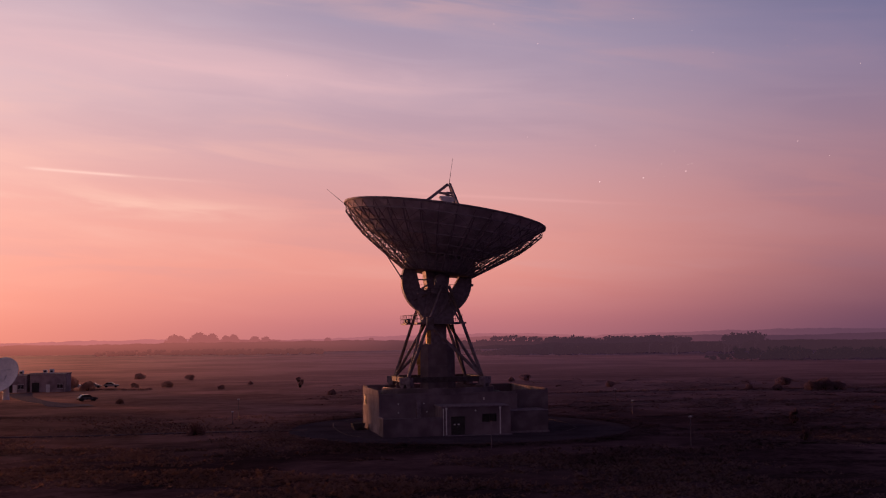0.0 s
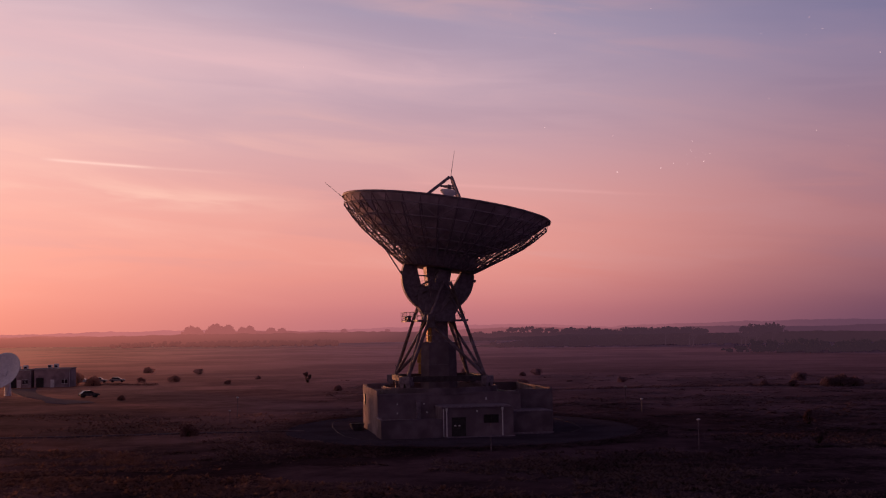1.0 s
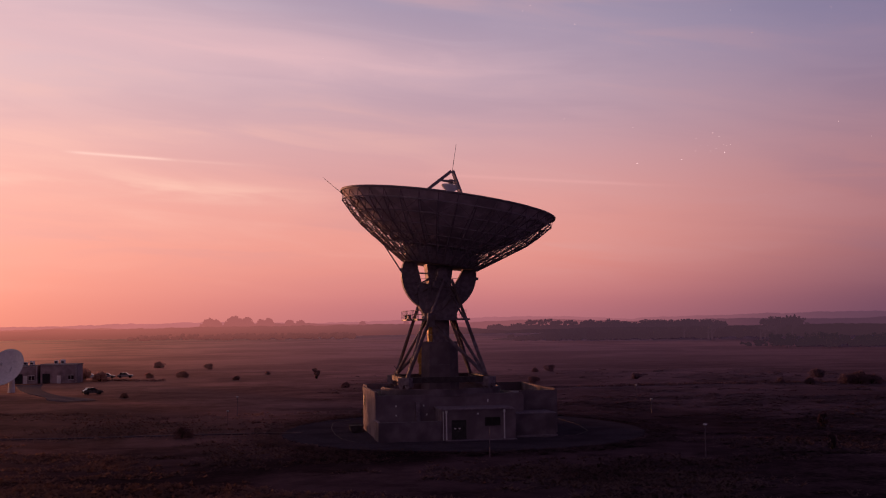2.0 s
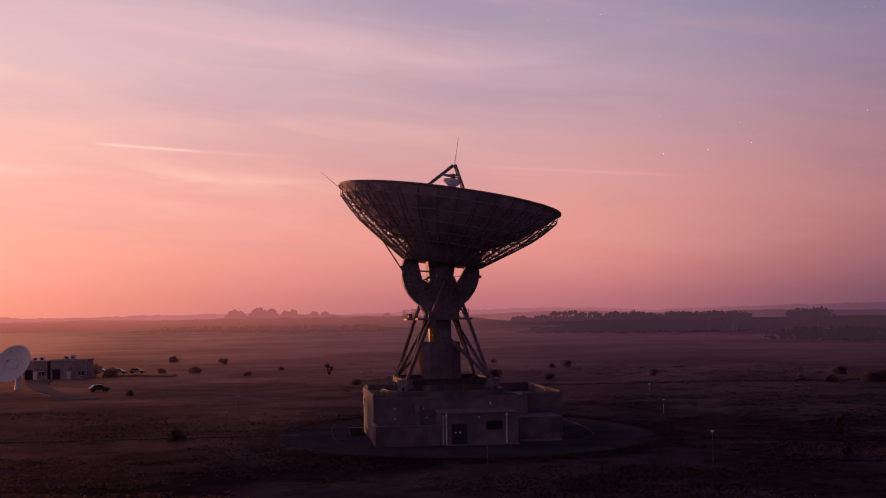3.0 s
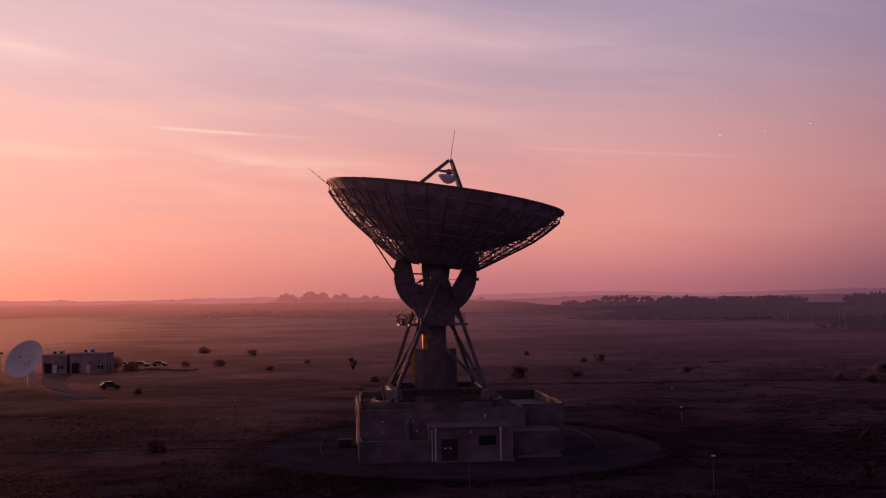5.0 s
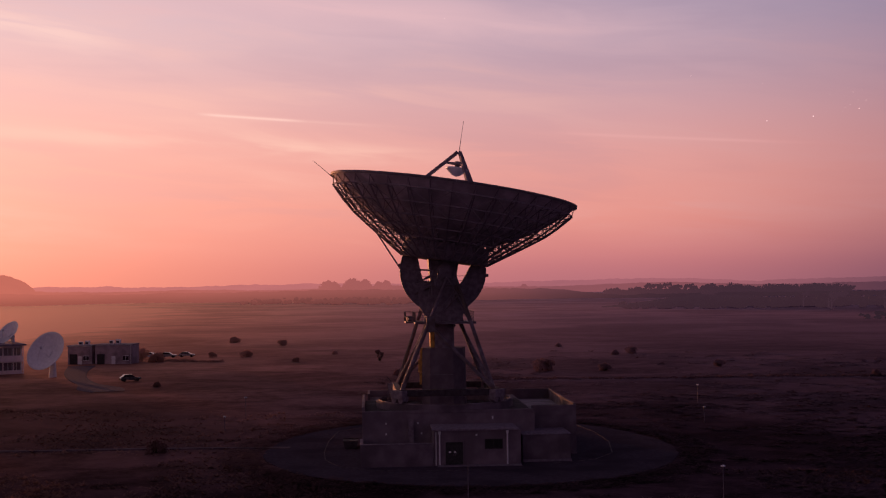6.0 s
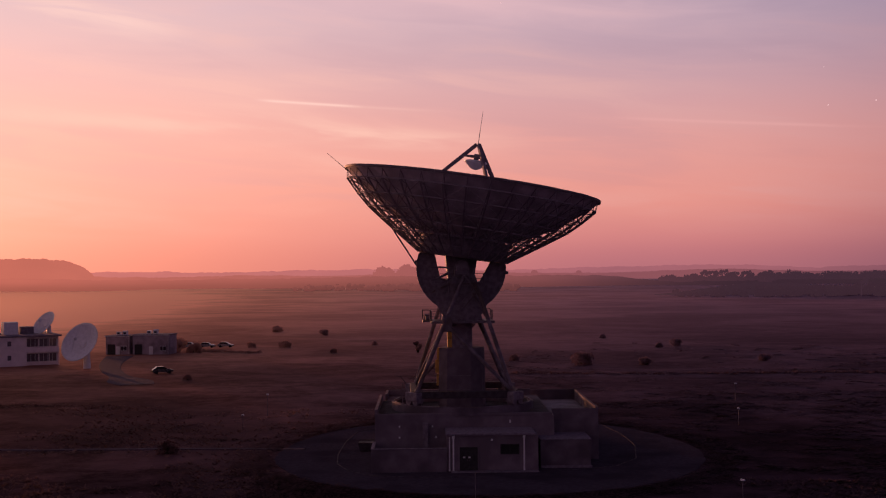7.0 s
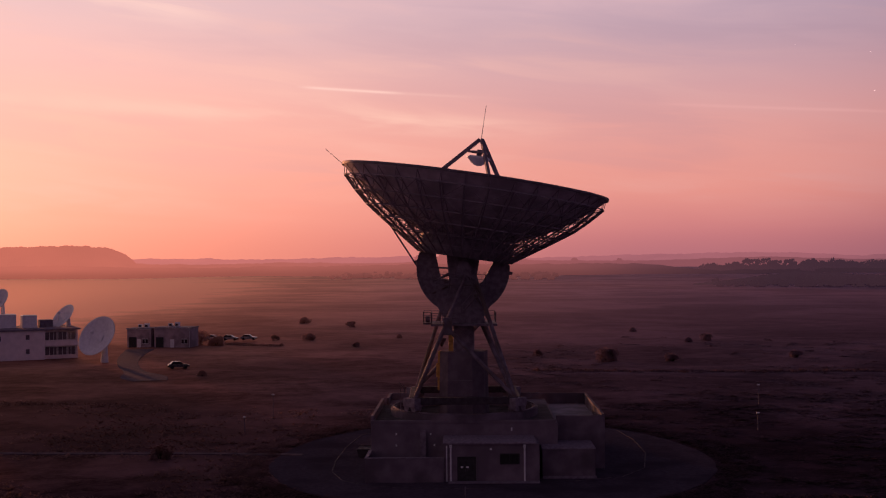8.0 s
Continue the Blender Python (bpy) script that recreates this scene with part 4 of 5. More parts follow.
def wood(name, places, mat, size, seed, label, domed=False, wind=False):
    """Far trees as clumps of leaf faces on short stems, one soft-edged mass."""
    rng = random.Random(seed)
    verts, faces = [], []

    def stem(p, q, r0, r1):
        i = len(verts)
        for c, r in ((p, r0), (q, r1)):
            verts.extend((c[0] + r * u, c[1] + r * v, c[2]) for u, v in ((-1, 0), (0, -1), (1, 0), (0, 1)))
        faces.extend((i + k, i + (k + 1) % 4, i + 4 + (k + 1) % 4, i + 4 + k) for k in range(4))

    for x, y, h, w in places:
        stem((x, y, -0.5), (x, y, h * 0.6), w * 0.05, w * 0.02)
        lobes = [(rng.gauss(0, w * 0.26), rng.gauss(0, w * 0.26), h * rng.uniform(0.12, 0.78), w * rng.uniform(0.16, 0.3)) for _ in range(7)]
        lobes.append((rng.gauss(0, w * 0.08), 0, h * 0.78, w * 0.2))
        if wind:
            # crowns swept to one side by the west wind
            lobes = [(w * (0.1 + 0.5 * q) + rng.gauss(0, w * 0.08), rng.gauss(0, w * 0.15), h * (0.72 + 0.14 * q + rng.uniform(-0.08, 0.06)), w * rng.uniform(0.1, 0.17)) for q in (0.0, 0.2, 0.4, 0.6, 0.8, 1.0)]
            stem((x, y, h * 0.3), (x + w * 0.35, y, h * 0.75), w * 0.035, w * 0.015)
        if domed:
            lobes = []
            for i in range(9):
                u = -0.38 + 0.76 * (i + rng.uniform(-0.2, 0.2)) / 8
                top = h * (0.84 - 2.3 * u * u) * rng.uniform(0.93, 1.0)
                for q in (1.0, 0.72, 0.45, 0.2):
                    lobes.append((u * w, rng.gauss(0, w * 0.1), top * q, w * rng.uniform(0.14, 0.19)))
        for _ in range(1500 if domed else 200):
            lx, ly, lz, lr = lobes[rng.randrange(len(lobes))]
            v = Vector((rng.gauss(0, 1), rng.gauss(0, 1), rng.gauss(0, 1))).normalized() * lr * rng.random() ** 0.33
            cx, cy, cz = x + lx + v.x, y + ly + v.y, max(-0.2, lz + v.z * 0.8) - (0.0 if domed or wind else 0.9)
            s = size * rng.uniform(0.6, 1.4)
            e = Vector((rng.gauss(0, 1), rng.gauss(0, 1), rng.gauss(0, 1))).normalized() * s
            f = e.cross(Vector((rng.gauss(0, 1), rng.gauss(0, 1), rng.gauss(0, 1)))).normalized() * s * 0.75
            i = len(verts)
            for p, q in ((-0.5, -0.45), (0.5, -0.4), (0.45, 0.5), (-0.4, 0.45)):
                verts.append((cx + p * e.x + q * f.x, cy + p * e.y + q * f.y, cz + p * e.z + q * f.z))
            faces.append((i, i + 1, i + 2, i + 3))
    me = bpy.data.meshes.new(name)
    me.from_pydata(verts, [], faces)
    tagged(part(name, me, None), label, "woodland", kind="stuff")
    me.materials.append(mat)


def round_trees(spec, dist):
    """Single broad crowns: bearing, height and width of each."""
    return [(dist * math.sin(radians(a)), dist * math.cos(radians(a)), h, w) for a, h, w in spec]


def row_of_trees(az0, az1, dist, n, h0, h1, seed, broad=1.0):
    rng = random.Random(seed)
    out = []
    for i in range(n):
        az = radians(az0 + (az1 - az0) * (i + rng.uniform(-0.6, 0.6)) / n)
        d = dist * rng.uniform(0.93, 1.10)
        h = rng.uniform(h0, h1)
        out.append((d * math.sin(az), d * math.cos(az), h, h * broad * rng.uniform(0.7, 1.2)))
    return out


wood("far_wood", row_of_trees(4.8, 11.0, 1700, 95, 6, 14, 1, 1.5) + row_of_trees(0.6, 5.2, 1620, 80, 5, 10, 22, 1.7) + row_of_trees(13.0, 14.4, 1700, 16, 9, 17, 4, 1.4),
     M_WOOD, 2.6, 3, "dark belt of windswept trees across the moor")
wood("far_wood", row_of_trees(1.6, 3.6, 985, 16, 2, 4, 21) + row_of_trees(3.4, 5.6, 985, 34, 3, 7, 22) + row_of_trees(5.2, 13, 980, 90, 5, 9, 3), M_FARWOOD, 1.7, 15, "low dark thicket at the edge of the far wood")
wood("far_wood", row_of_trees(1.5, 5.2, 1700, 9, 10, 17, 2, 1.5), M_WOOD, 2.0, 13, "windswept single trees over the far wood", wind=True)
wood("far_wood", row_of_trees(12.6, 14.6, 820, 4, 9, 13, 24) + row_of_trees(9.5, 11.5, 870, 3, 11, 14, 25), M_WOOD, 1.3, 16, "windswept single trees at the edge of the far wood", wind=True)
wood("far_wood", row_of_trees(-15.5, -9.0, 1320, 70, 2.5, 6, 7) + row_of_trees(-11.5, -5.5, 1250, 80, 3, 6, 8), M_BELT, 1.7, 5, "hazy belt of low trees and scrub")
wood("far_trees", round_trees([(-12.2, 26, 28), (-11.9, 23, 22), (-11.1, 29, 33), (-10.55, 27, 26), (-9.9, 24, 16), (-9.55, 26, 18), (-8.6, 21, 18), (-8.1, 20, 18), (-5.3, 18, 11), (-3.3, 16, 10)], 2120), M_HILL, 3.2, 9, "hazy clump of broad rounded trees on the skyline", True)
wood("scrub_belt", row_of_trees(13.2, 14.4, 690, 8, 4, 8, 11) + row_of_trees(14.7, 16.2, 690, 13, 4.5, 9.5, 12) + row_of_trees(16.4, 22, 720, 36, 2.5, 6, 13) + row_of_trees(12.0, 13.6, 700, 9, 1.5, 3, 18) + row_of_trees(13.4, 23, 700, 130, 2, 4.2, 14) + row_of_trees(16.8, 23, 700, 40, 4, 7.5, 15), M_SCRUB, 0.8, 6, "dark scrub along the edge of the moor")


# ---- bushes and trees on the moor ----
def build_bush(name, h, w, seed, count, leaf, label, category):
    rng = random.Random(seed)
    T = thing(name, pose(0, 0, 0), label, category, "bushes on the moor")
    bm = bmesh.new()
    lobes = []
    for i in range(11):
        a, r = rng.uniform(0, 6.3), w * 0.5 * math.sqrt(rng.uniform(0, 1)) * 0.72
        z = h * rng.uniform(0.12, 0.78) * (1 - 0.5 * (r / (w * 0.5)) ** 2)
        lobes.append((r * math.cos(a), r * math.sin(a), z, w * rng.uniform(0.13, 0.2)))
        tube(bm, (r * 0.15 * math.cos(a), r * 0.15 * math.sin(a), -0.15), (lobes[-1][0], lobes[-1][1], z), 0.05 + h * 0.012, 0.02, n=5)
    part("trunk", bm, M_BARK, T)

    def shape(r):
        lx, ly, lz, lr = lobes[r.randrange(11)]
        v = Vector((r.gauss(0, 1), r.gauss(0, 1), r.gauss(0, 1))).normalized() * lr * r.random() ** 0.35 * (1.35 if r.random() < 0.08 else 1.0)
        return (lx + v.x, ly + v.y, max(0.03, lz + v.z))
    part("crown", cloud(bmesh.new(), count, shape, leaf, rng), M_BUSH, T)
    return T


bush_kinds = [build_bush("gorse_bush", 1.9, 4.6, 21, 1100, 0.26, "dark rounded gorse bush on the moor", "bush"),
              build_bush("hawthorn_bush", 2.6, 5.6, 22, 1300, 0.30, "dark windswept thorn bush on the moor", "bush"),
              build_bush("thorn_tree", 5.2, 3.0, 23, 1100, 0.27, "slim dark thorn tree on the moor", "tree")]
BUSHES = [(-35.4, 177.2, 0, 0.72), (-82.8, 374, 1, 0.72), (-62.2, 350.3, 0, 0.55), (-59.4, 383, 0, 0.5), (-40.5, 352, 2, 0.85), (-27, 302, 0, 0.6), (24.6, 378, 1, 0.72),
          (20.3, 373, 0, 0.6), (51.2, 182.6, 2, 0.62), (44.4, 154.2, 2, 0.55), (73, 298, 0, 0.6), (78.5, 293, 0, 0.75), (86, 290.4, 1, 0.85), (88.5, 289.5, 0, 1.3), (91.5, 290.2, 1, 0.8), (88.2, 324.5, 1, 0.8), (-92.6, 372.7, 0, 0.7),
          (3.7, 316.5, 1, 1.05), (17.8, 318, 1, 0.62), (44.3, 331.5, 1, 0.6), (-88.1, 432.6, 1, 0.7), (-109.8, 450.8, 1, 0.8), (3.4, 417, 0, 0.6), (-12.7, 327.6, 0, 0.7),
          (-130, 347, 2, 1.7), (-114, 349, 1, 1.5), (-106, 350, 1, 1.4), (-121, 350, 1, 1.3), (-99, 348, 0, 1.2), (-70, 270, 0, 0.5)]
used = set()
for x, y, k, s in BUSHES:
    m = pose(x, y, ground_height(x, y), 0, 0, (x * 37 + y * 11) % 360) @ Matrix.Diagonal((s, s, s, 1))
    if k not in used:
        bush_kinds[k].matrix_basis = m
        used.add(k)
    else:
        b = copy_thing(bush_kinds[k], m)
        b.scale = (s, s, s)


# ---- rough grass ----
def build_tussocks():
    rng = np.random.default_rng(7)
    verts, faces = [], []
    made = 0
    while made < 56000:
        y = 76 + 150 * rng.random() ** 1.3
        x = (rng.random() - 0.5) * (70 + y * 0.85) + (12 if y < 170 else -6)
        q = YARD.inverted() @ Vector((x, y, 0))
        if ((q.x - 3.5) / 25.5) ** 2 + (q.y / 34.5) ** 2 < 1 or math.hypot(x + 112, y - 300) < 30:
            continue
        if y > 168 and (x > -8 or rng.random() < 0.4):
            continue
        if noise.noise(Vector((x * 0.035, y * 0.06, 11))) + 0.5 * noise.noise(Vector((x * 0.15, y * 0.2, 4))) < rng.random() * 0.6 - 0.2:
            continue
        made += 1
        z = ground_height(x, y) - 0.06
        s = 0.25 + 0.5 * rng.random() ** 2
        for k in range(5):
            a = rng.random() * 6.283
            dx, dy = math.cos(a) * s, math.sin(a) * s
            h = s * (0.25 + 0.35 * rng.random())
            i = len(verts)
            verts += [(x - dy * 0.3, y + dx * 0.3, z), (x + dy * 0.3, y - dx * 0.3, z), (x + dx * 0.9, y + dy * 0.9, z + h)]
            faces.append((i, i + 1, i + 2))
    me = bpy.data.meshes.new("rough_grass")
    me.from_pydata(verts, [], faces)
    me.materials.append(M_TUFT)
    tagged(new("rough_grass", me), "dry brown tussocks of moorland grass", "grass", kind="stuff")


build_tussocks()


# ---- low heath in clumps, out to the far side of the moor ----
def build_heath():
    rng = np.random.default_rng(12)
    verts, faces = [], []

    def clump(x, y, wide, high, leaves, leaf):
        z = ground_height(x, y)
        for _ in range(leaves):
            r, a = wide * math.sqrt(rng.random()), rng.random() * 6.283
            u, v = r * math.cos(a), 0.7 * r * math.sin(a)
            top = high * (1 - 0.8 * (r / wide) ** 2) * (0.35 + 0.65 * rng.random())
            t1, t2 = rng.random() * 6.283, 0.5 * (rng.random() - 0.5)
            e1 = (math.cos(t1) * leaf, math.sin(t1) * leaf, 0.25 * leaf * (rng.random() - 0.5))
            e2 = (-math.sin(t1) * math.cos(t2) * leaf, math.cos(t1) * math.cos(t2) * leaf, math.sin(t2) * leaf)
            c = (x + u, y + v, max(z + top, z + 0.05))
            i = len(verts)
            for p, q in ((-0.5, -0.3), (0.45, -0.4), (0.5, 0.35), (-0.35, 0.5)):
                verts.append((c[0] + p * e1[0] + q * e2[0], c[1] + p * e1[1] + q * e2[1], c[2] + p * e1[2] + q * e2[2]))
            faces.append((i, i + 1, i + 2, i + 3))

    made = 0
    while made < 2000:
        y = 150 + 260 * rng.random() ** 1.3
        x = -0.68 * y - 4 + (1.14 * y + 8) * rng.random()
        q = YARD.inverted() @ Vector((x, y, 0))
        if ((q.x - 3.5) / 24.6) ** 2 + (q.y / 33.2) ** 2 < 1 or math.hypot(x + 112, y - 312) < 34 or math.hypot(x + 90, y - 285) < 12:
            continue
        d = noise.noise(Vector((x * 0.022, y * 0.030, 21))) + 0.6 * noise.noise(Vector((x * 0.09, y * 0.11, 8))) + 0.15 * min(max(x / y / 0.3, -1), 1)
        if d < rng.random() * 0.8 - 0.25 or x / y < -0.12 + 0.1 * rng.random() or y > 400 * (1 - 0.4 * rng.random()):
            continue
        made += 1
        grow = 1 + max(y - 250, 0) / 500
        clump(x, y, grow * (0.8 + 2.4 * rng.random() ** 2), 0.08 + 0.3 * rng.random() ** 2, 18, 0.5 * grow)
    # a denser fringe where the heath meets the apron
    for k in range(900):
        a = rng.random() * 6.283
        c, s_ = math.cos(a), math.sin(a)
        out = 1.0 + 0.16 * rng.random() ** 1.5
        p = YARD @ Vector((3.5 + (24.8 if c > 0 else 25.8) * c * out, (33.6 if s_ > 0 else 27.6) * s_ * out, 0))
        clump(p.x, p.y, 0.5 + 0.8 * rng.random(), 0.2 + 0.4 * rng.random(), 14, 0.3)
    me = bpy.data.meshes.new("low_heath")
    me.from_pydata(verts, [], faces)
    me.materials.append(M_HEATHER)
    tagged(new("low_heath", me), "low dark heather clumps scattered over the moor", "heather", kind="stuff")


build_heath()


# ---- heather banks and ditches across the moor ----
def build_bank(pts, h, w, seed):
    rng = random.Random(seed)
    bm = bmesh.new()
    for (x0, y0), (x1, y1) in zip(pts, pts[1:]):
        n = int(math.hypot(x1 - x0, y1 - y0) * 5)
        for i in range(n):
            q = rng.random()
            x, y = x0 + (x1 - x0) * q + rng.gauss(0, 0.3), y0 + (y1 - y0) * q + rng.gauss(0, w)
            if noise.noise(Vector((x * 0.09, y * 0.05, seed))) < -0.55:
                continue
            lump = 0.5 + 0.8 * abs(noise.noise(Vector((x * 0.2, seed, 0))))
            cloud(bm, 5, lambda r: (x + r.gauss(0, 0.8), y + r.gauss(0, 0.8), ground_height(x, y) + r.uniform(0, h * lump)), 0.42, rng)
    tagged(part("heather_bank", bm, M_HEATHER), "dark low bank of heather and scrub across the moor", "heather", kind="stuff")


build_bank([(-98, 352), (-82, 347)], 0.7, 1.6, 33)
build_bank([(-9, 289), (25, 292), (58, 298), (120, 300), (160, 310)], 0.2, 0.8, 31)


# ---- first stars ----
def build_stars():
    bm = bmesh.new()
    sky = [(7.65, 7.37), (9.63, 7.48), (11.55, 7.72), (11.32, 8.44), (11.84, 8.06), (11.07, 8.63), (16.35, 13.78), (12.91, 12.94), (16.51, 8.83), (19.29, 12.02),
           (12.01, 13.99), (9.36, 14.64), (4.93, 13.71), (2.89, 14.65), (-6.77, 12.37), (14.51, 10.35), (17.84, 8.11), (7.49, 9.02), (4.37, 9.5)]
    rng = random.Random(9)
    dust = [(11.0 + rng.gauss(0, 0.55), 8.0 + rng.gauss(0, 0.35)) for _ in range(16)] + [(3.0 + rng.gauss(0, 1.3), 13.7 + rng.gauss(0, 0.4)) for _ in range(8)] + [(16.5 + rng.gauss(0, 1.0), 13.2 + rng.gauss(0, 0.5)) for _ in range(8)]
    for i, (az, el) in enumerate(sky + dust):
        a, e = radians(az - 0.3), radians(el - 0.15)
        c = Vector((math.sin(a) * math.cos(e), math.cos(a) * math.cos(e), math.sin(e))) * 4300
        r = 2.1 if i < 3 else (0.9 + 0.5 * rng.random() if i < len(sky) else 0.5 + 0.3 * rng.random())
        bmesh.ops.create_icosphere(bm, subdivisions=1, radius=r, matrix=Matrix.Translation(c))
    tagged(part("stars", bm, glow("starlight", lin(255, 214, 214), 1.0)), "first faint stars in the evening sky", "stars", kind="stuff")


build_stars()


# ---- posts and lamps ----
def build_lamp(x, y, h, head, label):
    at = pose(x, y, 0)
    T = thing("bollard_lamp" if head else "marker_post", at, label, "lamp post" if head else "post", "posts on the moor")
    part("post", tube(bmesh.new(), (0, 0, -0.3), (0, 0, h), 0.045, 0.04, n=8), M_STEEL, T, at=at)
    if head:
        bm = turned(bmesh.new(), [(0.01, h + 0.2), (0.17, h + 0.17), (0.22, h + 0.07), (0.08, h), (0.01, h)], 12)
        part("lamp_head", bm, M_WHITE, T, "white lamp head", at)
    return T


build_lamp(28.6, 145.2, 3.6, True, "slim grey lamp post with a small white head on the moor")
build_lamp(31.9, 211.5, 2.1, True, "short lamp post with a white head on the moor")
build_lamp(5.6, 149.0, 3.3, False, "thin pale marker post in the grass")
build_lamp(33.0, 240, 2.8, True, "short lamp post with a white head on the moor")
build_lamp(-35.2, 214, 3.1, True, "short lamp post with a white head on the moor")
build_lamp(-33.7, 199, 1.85, True, "short lamp post with a white head on the moor")


# ---- the station buildings ----
def build_dish(name, at, dia, tilt, spin, mast, label):
    T = thing(name, at, label, "antenna")
    R = dia / 2
    part("pedestal", tube(bmesh.new(), (0, 0, 0), (0, 0, mast), dia * 0.09, dia * 0.06, n=16), M_WHITE, T, at=at)
    head = at @ pose(0, 0, mast, 0, 0, spin) @ pose(0, 0, 0, 0, tilt, 0) @ pose(0, 0, dia * 0.14)
    part("mount", boxed(-dia * 0.07, -dia * 0.07, -dia * 0.16, dia * 0.07, dia * 0.07, dia * 0.03, 0.05), M_WHITE, T, at=head)
    prof = [(R * i / 10, dia * 0.16 * (i / 10) ** 2) for i in range(1, 11)]
    full = [(0.01, 0.0)] + prof + [(R, dia * 0.16 - 0.08)] + [(r, z - 0.1) for r, z in prof[::-1]] + [(0.01, -0.1)]
    bm = turned(bmesh.new(), full, 40)
    for f in bm.faces:
        f.smooth = True
    part("reflector", bm, M_WHITE, T, at=head)
    for k in range(4):
        a = radians(45 + 90 * k)
        part("feed_strut", tube(bmesh.new(), (R * 0.6 * math.cos(a), R * 0.6 * math.sin(a), dia * 0.06), (0, 0, dia * 0.34), 0.05, n=6), M_WHITE, T, at=head)
    part("feed", tube(bmesh.new(), (0, 0, dia * 0.3), (0, 0, dia * 0.38), 0.35, 0.25, n=12), M_WHITE, T, at=head)
    return T


build_dish("satellite_dish", pose(-103.6, 295.3, 0), 9.4, 60, -105, 4.6, "white satellite dish on a pedestal beside the office")
OFF = pose(-116.0, 306.0, 0, 0, 0, 38)


def build_office():
    T = thing("office_building", OFF, "two-storey flat-roofed pale office building with recessed windows", "building")
    part("wall", boxed(-34, 0, 0, 0, 14, 6.6, 0.05), M_OFFICE, T, at=OFF)
    part("roof", boxed(-34.5, -1.9, 6.6, 0.5, 14.5, 6.95, 0.04), M_KERB, T, at=OFF)
    # open galleries on two floors at the end, plain wall with small windows beyond
    part("wall", boxed(-34, -1.5, 0, -7.2, -0.02, 6.6, 0.05), M_OFFICE, T, at=OFF)
    for z in (0.9, 4.3):
        band = part("window_band", boxed(-7.15, -0.06, z, -0.3, -0.01, z + 1.75), M_OFFICEGLASS, T, "dark recessed window band", at=OFF)
        for i in range(8):
            x = -7.1 + i * 0.95
            part("mullion", boxed(x, -0.11, z - 0.02, x + 0.09, -0.065, z + 1.77), M_WHITE, band, at=OFF)
    part("spandrel", boxed(-7.15, -1.45, 2.95, 0.0, -1.25, 4.1, 0.03), M_OFFICE, T, "pale gallery parapet", at=OFF)
    part("gallery_floor", boxed(-7.15, -1.24, 2.95, 0.0, -0.02, 3.15), M_KERB, T, at=OFF)
    for x in (-4.7, -2.3, -0.15):
        part("column", boxed(x, -1.4, 0, x + 0.14, -1.26, 2.94), M_OFFICE, T, at=OFF)
        part("column", boxed(x, -1.4, 4.11, x + 0.14, -1.26, 6.59), M_OFFICE, T, at=OFF)
    for x, z in ((-11.4, 4.6), (-11.4, 1.4), (-17.5, 4.4), (-22.0, 4.4), (-22.0, 1.2), (-27.0, 4.4)):
        w = part("window", boxed(x, -1.56, z, x + 0.8, -1.49, z + 1.1), M_OFFICEGLASS, T, at=OFF)
        part("window_frame", boxed(x - 0.06, -1.6, z - 0.1, x + 0.86, -1.51, z - 0.01), M_WHITE, w, at=OFF)
    part("roof_house", boxed(-11.4, 4, 6.95, -8.2, 8, 9.8, 0.05), M_WHITE, T, "white plant room", OFF)
    part("roof_house", boxed(-18.0, 5.2, 6.95, -12.6, 10.6, 10.05, 0.05), M_WHITE, T, "white plant room", OFF)
    part("roof_plant", boxed(-7.4, 6, 6.95, -4.4, 9, 8.6, 0.05), M_DARKSTEEL, T, at=OFF)


build_office()
build_dish("roof_dish", OFF @ pose(-0.6, 8, 6.95, 0, 0, -38), 6.6, 52, 241, 1.2, "white dish on the office roof, turned half away")
build_dish("roof_dish", OFF @ pose(-15.2, 8, 10.05), 5.6, 58, 215, 2.6, "white dish raised above the office roof")


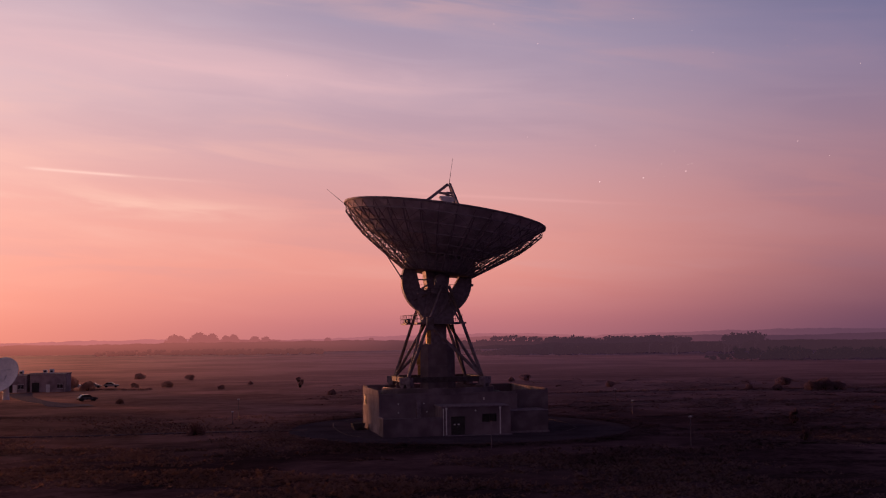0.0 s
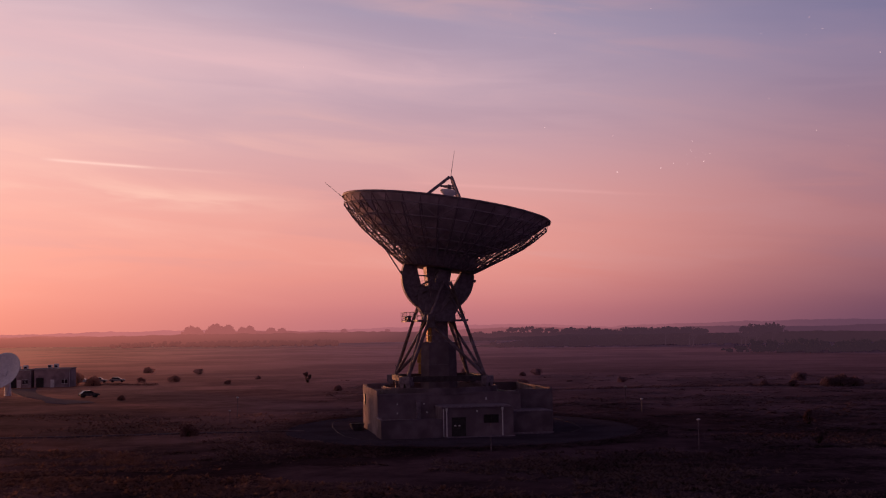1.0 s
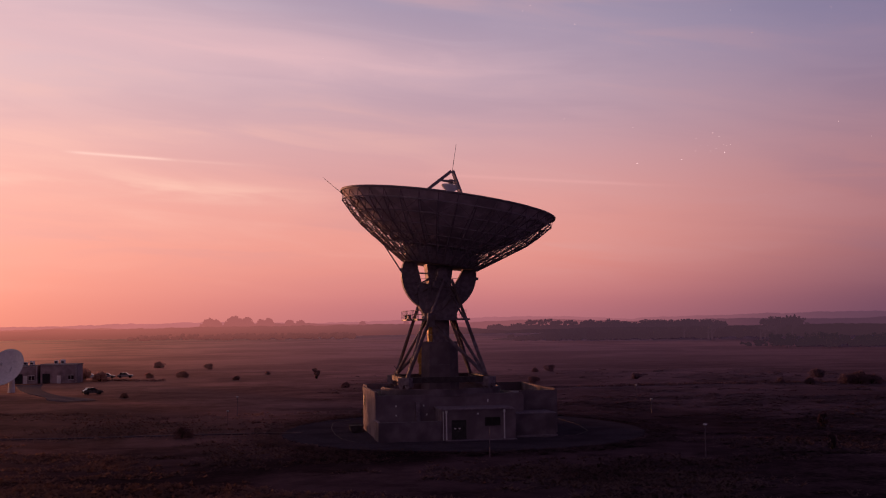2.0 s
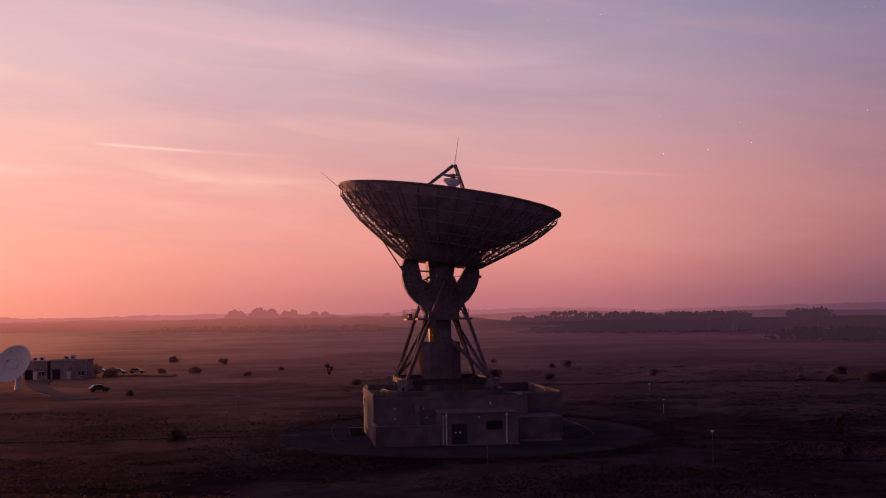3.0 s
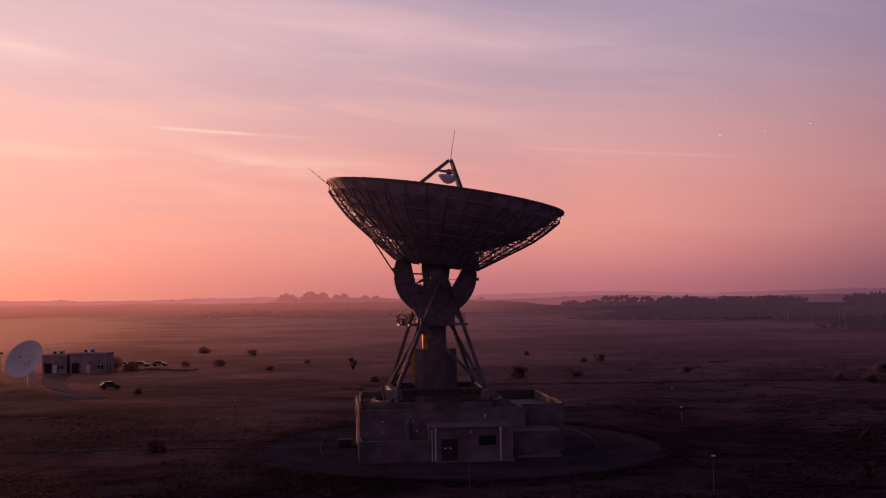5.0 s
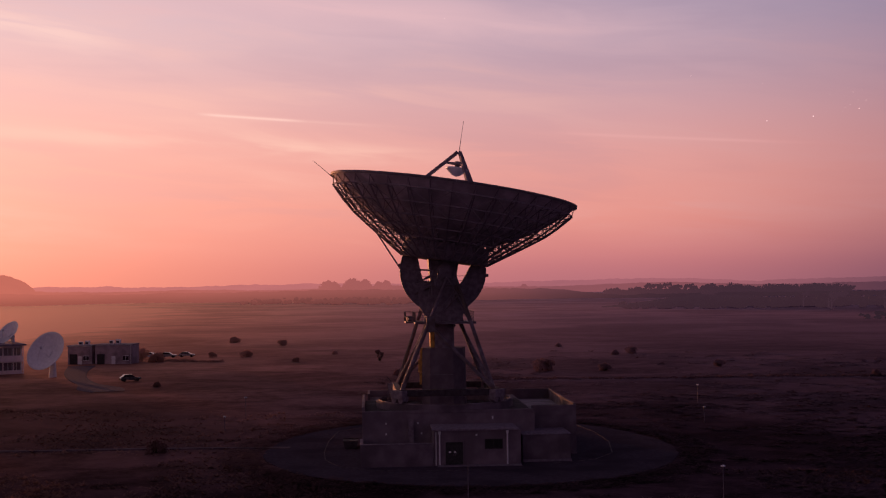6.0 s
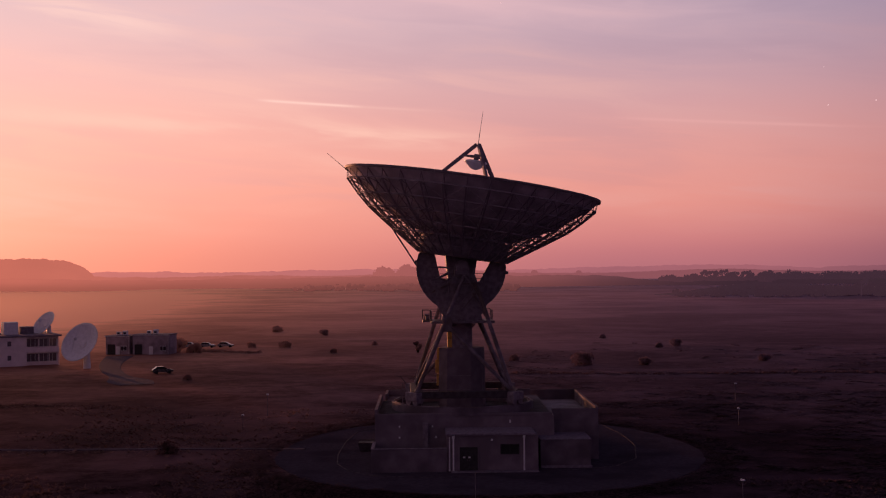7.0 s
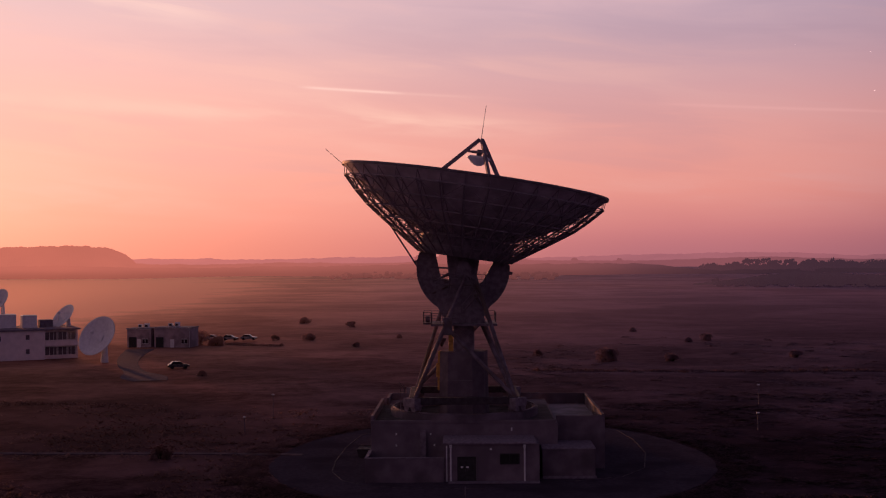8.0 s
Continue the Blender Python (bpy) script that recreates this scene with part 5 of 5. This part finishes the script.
def build_shed(x, y, w, d, h, turn, mat, label):
    at = pose(x, y, 0, 0, 0, turn)
    T = thing("outbuilding", at, label, "building", "outbuildings")
    f = -d / 2
    part("wall", boxed(-w / 2, f, 0, w / 2, d / 2, h, 0.03), mat, T, at=at)
    part("roof", boxed(-w / 2 - 0.2, f - 0.2, h, w / 2 + 0.2, d / 2 + 0.2, h + 0.25, 0.03), M_ROOF, T, at=at)
    part("gutter", tube(bmesh.new(), (-w / 2 - 0.2, f - 0.27, h + 0.06), (w / 2 + 0.2, f - 0.27, h + 0.06), 0.07, n=8), M_WHITEPIPE, T, at=at)
    part("downpipe", tube(bmesh.new(), (w / 2 - 0.25, f - 0.08, 0.1), (w / 2 - 0.25, f - 0.08, h), 0.05, n=8), M_WHITEPIPE, T, at=at)
    door = part("door", boxed(-0.5, f - 0.06, 0, 0.5, f + 0.02, 2.1), M_WHITE, T, "white door", at=at)
    part("door_handle", boxed(0.32, f - 0.12, 1.0, 0.42, f - 0.06, 1.06), M_STEEL, door, at=at)
    gate = part("roller_door", boxed(-w / 2 + 0.5, f - 0.05, 0, -w / 2 + 2.5, f + 0.02, 2.6), M_DOOR, T, "dark roller door", at=at)
    for k in range(5):
        part("slat", boxed(-w / 2 + 0.52, f - 0.075, 0.25 + 0.5 * k, -w / 2 + 2.48, f - 0.051, 0.6 + 0.5 * k), M_DOOR, gate, at=at)
    for k in range(2):
        u = -w * 0.2 + k * 1.7
        unit = part("roof_unit", boxed(u, -0.6, h + 0.25, u + 1.1, 0.5, h + 1.1 + 0.25 * k, 0.05), M_WHITE, T, "white ventilation unit", at=at)
        part("grille", boxed(u + 0.2, -0.64, h + 0.45, u + 0.9, -0.601, h + 0.95), M_DOOR, unit, at=at)
    win = part("window", boxed(w / 2 - 2.3, f - 0.03, 1.0, w / 2 - 0.9, f + 0.02, 2.1), M_GLASS, T, at=at)
    part("window_frame", box(box(boxed(w / 2 - 2.4, f - 0.07, 0.9, w / 2 - 0.8, f - 0.005, 1.0), w / 2 - 2.4, f - 0.07, 2.1, w / 2 - 0.8, f - 0.005, 2.2), w / 2 - 1.64, f - 0.07, 1.0, w / 2 - 1.56, f - 0.035, 2.1), M_WHITE, win, at=at)


build_shed(-116.4, 341, 6.4, 6, 4.6, 4, M_SHED, "grey low outbuilding with a flat roof")
build_shed(-107.6, 341.5, 9.6, 6, 4.9, 4, M_SHED, "long grey outbuilding with a flat roof")


def build_car(x, y, turn, mat, label):
    at = pose(x, y, 0.03, 0, 0, turn)
    T = thing("car", at, label, "car", "parked cars")
    bm = prism(bmesh.new(), [(-2.1, 0.35), (2.1, 0.35), (2.15, 0.75), (1.1, 0.95), (-1.9, 1.0), (-2.12, 0.8)], -0.85, 0.85)
    bmesh.ops.recalc_face_normals(bm, faces=bm.faces)
    bmesh.ops.bevel(bm, geom=bm.edges[:], offset=0.06, segments=2, affect="EDGES")
    part("body", bm, mat, T, at=at)
    bm = prism(bmesh.new(), [(-1.75, 0.97), (1.0, 0.93), (0.35, 1.42), (-1.25, 1.45)], -0.74, 0.74)
    bmesh.ops.recalc_face_normals(bm, faces=bm.faces)
    cab = part("cabin", bm, M_GLASS, T, at=at)
    part("roof", boxed(-1.25, -0.72, 1.43, 0.35, 0.72, 1.49, 0.02), mat, T, at=at)
    for sy in (-0.62, 0.62):
        part("headlight", boxed(2.08, sy - 0.16, 0.62, 2.16, sy + 0.16, 0.76, 0.02), M_WHITEPIPE, T, "clear headlight", at=at)
    for x in (-2.14, 2.14):
        part("bumper", boxed(x - 0.06, -0.8, 0.38, x + 0.06, 0.8, 0.56, 0.03), M_TYRE, T, at=at)
    for sx in (-1.35, 1.35):
        for sy in (-0.82, 0.82):
            part("wheel", tube(bmesh.new(), (sx, sy - 0.1, 0.32), (sx, sy + 0.1, 0.32), 0.32, n=16), M_TYRE, T, at=at)


build_car(-81.0, 283.5, 35, M_CARD, "small dark car parked beside the track")
build_car(-107.2, 364.5, 8, M_CARW, "white car parked on the far track")
build_car(-102.4, 365, 8, M_CARG, "silver car parked on the far track")
build_car(-97.8, 367, 8, M_CARG, "silver car parked on the far track")


def strip(name, pts, width, mat, label, z=0.05):
    bm = bmesh.new()
    prev = None
    for i, (x, y, w) in enumerate(pts):
        a, b = Vector(pts[max(i - 1, 0)][:2]), Vector(pts[min(i + 1, len(pts) - 1)][:2])
        d = (b - a).normalized()
        nrm = Vector((-d.y, d.x))
        zz = ground_height(x, y) + z
        row = [bm.verts.new((x + nrm.x * w * s, y + nrm.y * w * s, zz + o)) for s, o in ((-0.52, -0.3), (-0.5, 0), (0.5, 0), (0.52, -0.3))]
        if prev:
            for j in range(3):
                bm.faces.new((prev[j], prev[j + 1], row[j + 1], row[j]))
        prev = row
    bmesh.ops.recalc_face_normals(bm, faces=bm.faces)
    tagged(part(name, bm, mat), label, "road", kind="structure")


strip("road", [(-75.5 - 37 * q - 3.0 * math.sin(math.pi * q), 259 + 72 * q - 2.0 * math.sin(math.pi * q), 3.6 + 5.0 * math.exp(-((q - 0.09) / 0.1) ** 2) + 3.0 * q * q) for q in np.linspace(0, 1, 26)], 6, M_ROAD, "asphalt track to the car park", 0.1)
strip("path", [(-20 - 8 * i, 181.9 - 0.9 * i + 0.4 * math.sin(i), 1.1) for i in range(12)], 1.1, M_TRACK, "narrow asphalt path across the moor", 0.14)


# ---- kerb stones round the apron's turning circle ----
def build_kerb():
    T = thing("kerb", YARD, "pale concrete kerb stones edging the apron", "kerb")
    T["kind"] = "structure"
    me = bpy.data.meshes.new("kerb_stone")
    bm = boxed(-0.48, -0.065, 0, 0.48, 0.065, 0.05, 0.012)
    bm.to_mesh(me)
    bm.free()
    me.materials.append(M_STONE)
    pts = [(-10.2, 24), (-13.2, 20), (-14.2, 10), (-14.4, 0), (-14.0, -7), (-12.4, -12), (-9.5, -15.2), (-5, -16.4), (2, -16.6)]
    right = [YARD.inverted() @ Vector((x, y, 0)) for x, y in ((14.0, 208.0), (16.7, 199.7), (18.6, 190.0), (19.0, 179.7), (17.0, 174.0), (12.5, 171.0))]
    runs = [*zip(pts, pts[1:]), *zip([(p.x, p.y) for p in right], [(p.x, p.y) for p in right[1:]])]
    for (x0, y0), (x1, y1) in runs:
        n = int(math.hypot(x1 - x0, y1 - y0))
        for i in range(n):
            q = (i + 0.5) / n
            part("kerb_stone", me, None, T, at=YARD @ pose(x0 + (x1 - x0) * q, y0 + (y1 - y0) * q, 0.045, 0, 0, math.degrees(math.atan2(y1 - y0, x1 - x0))))


build_kerb()
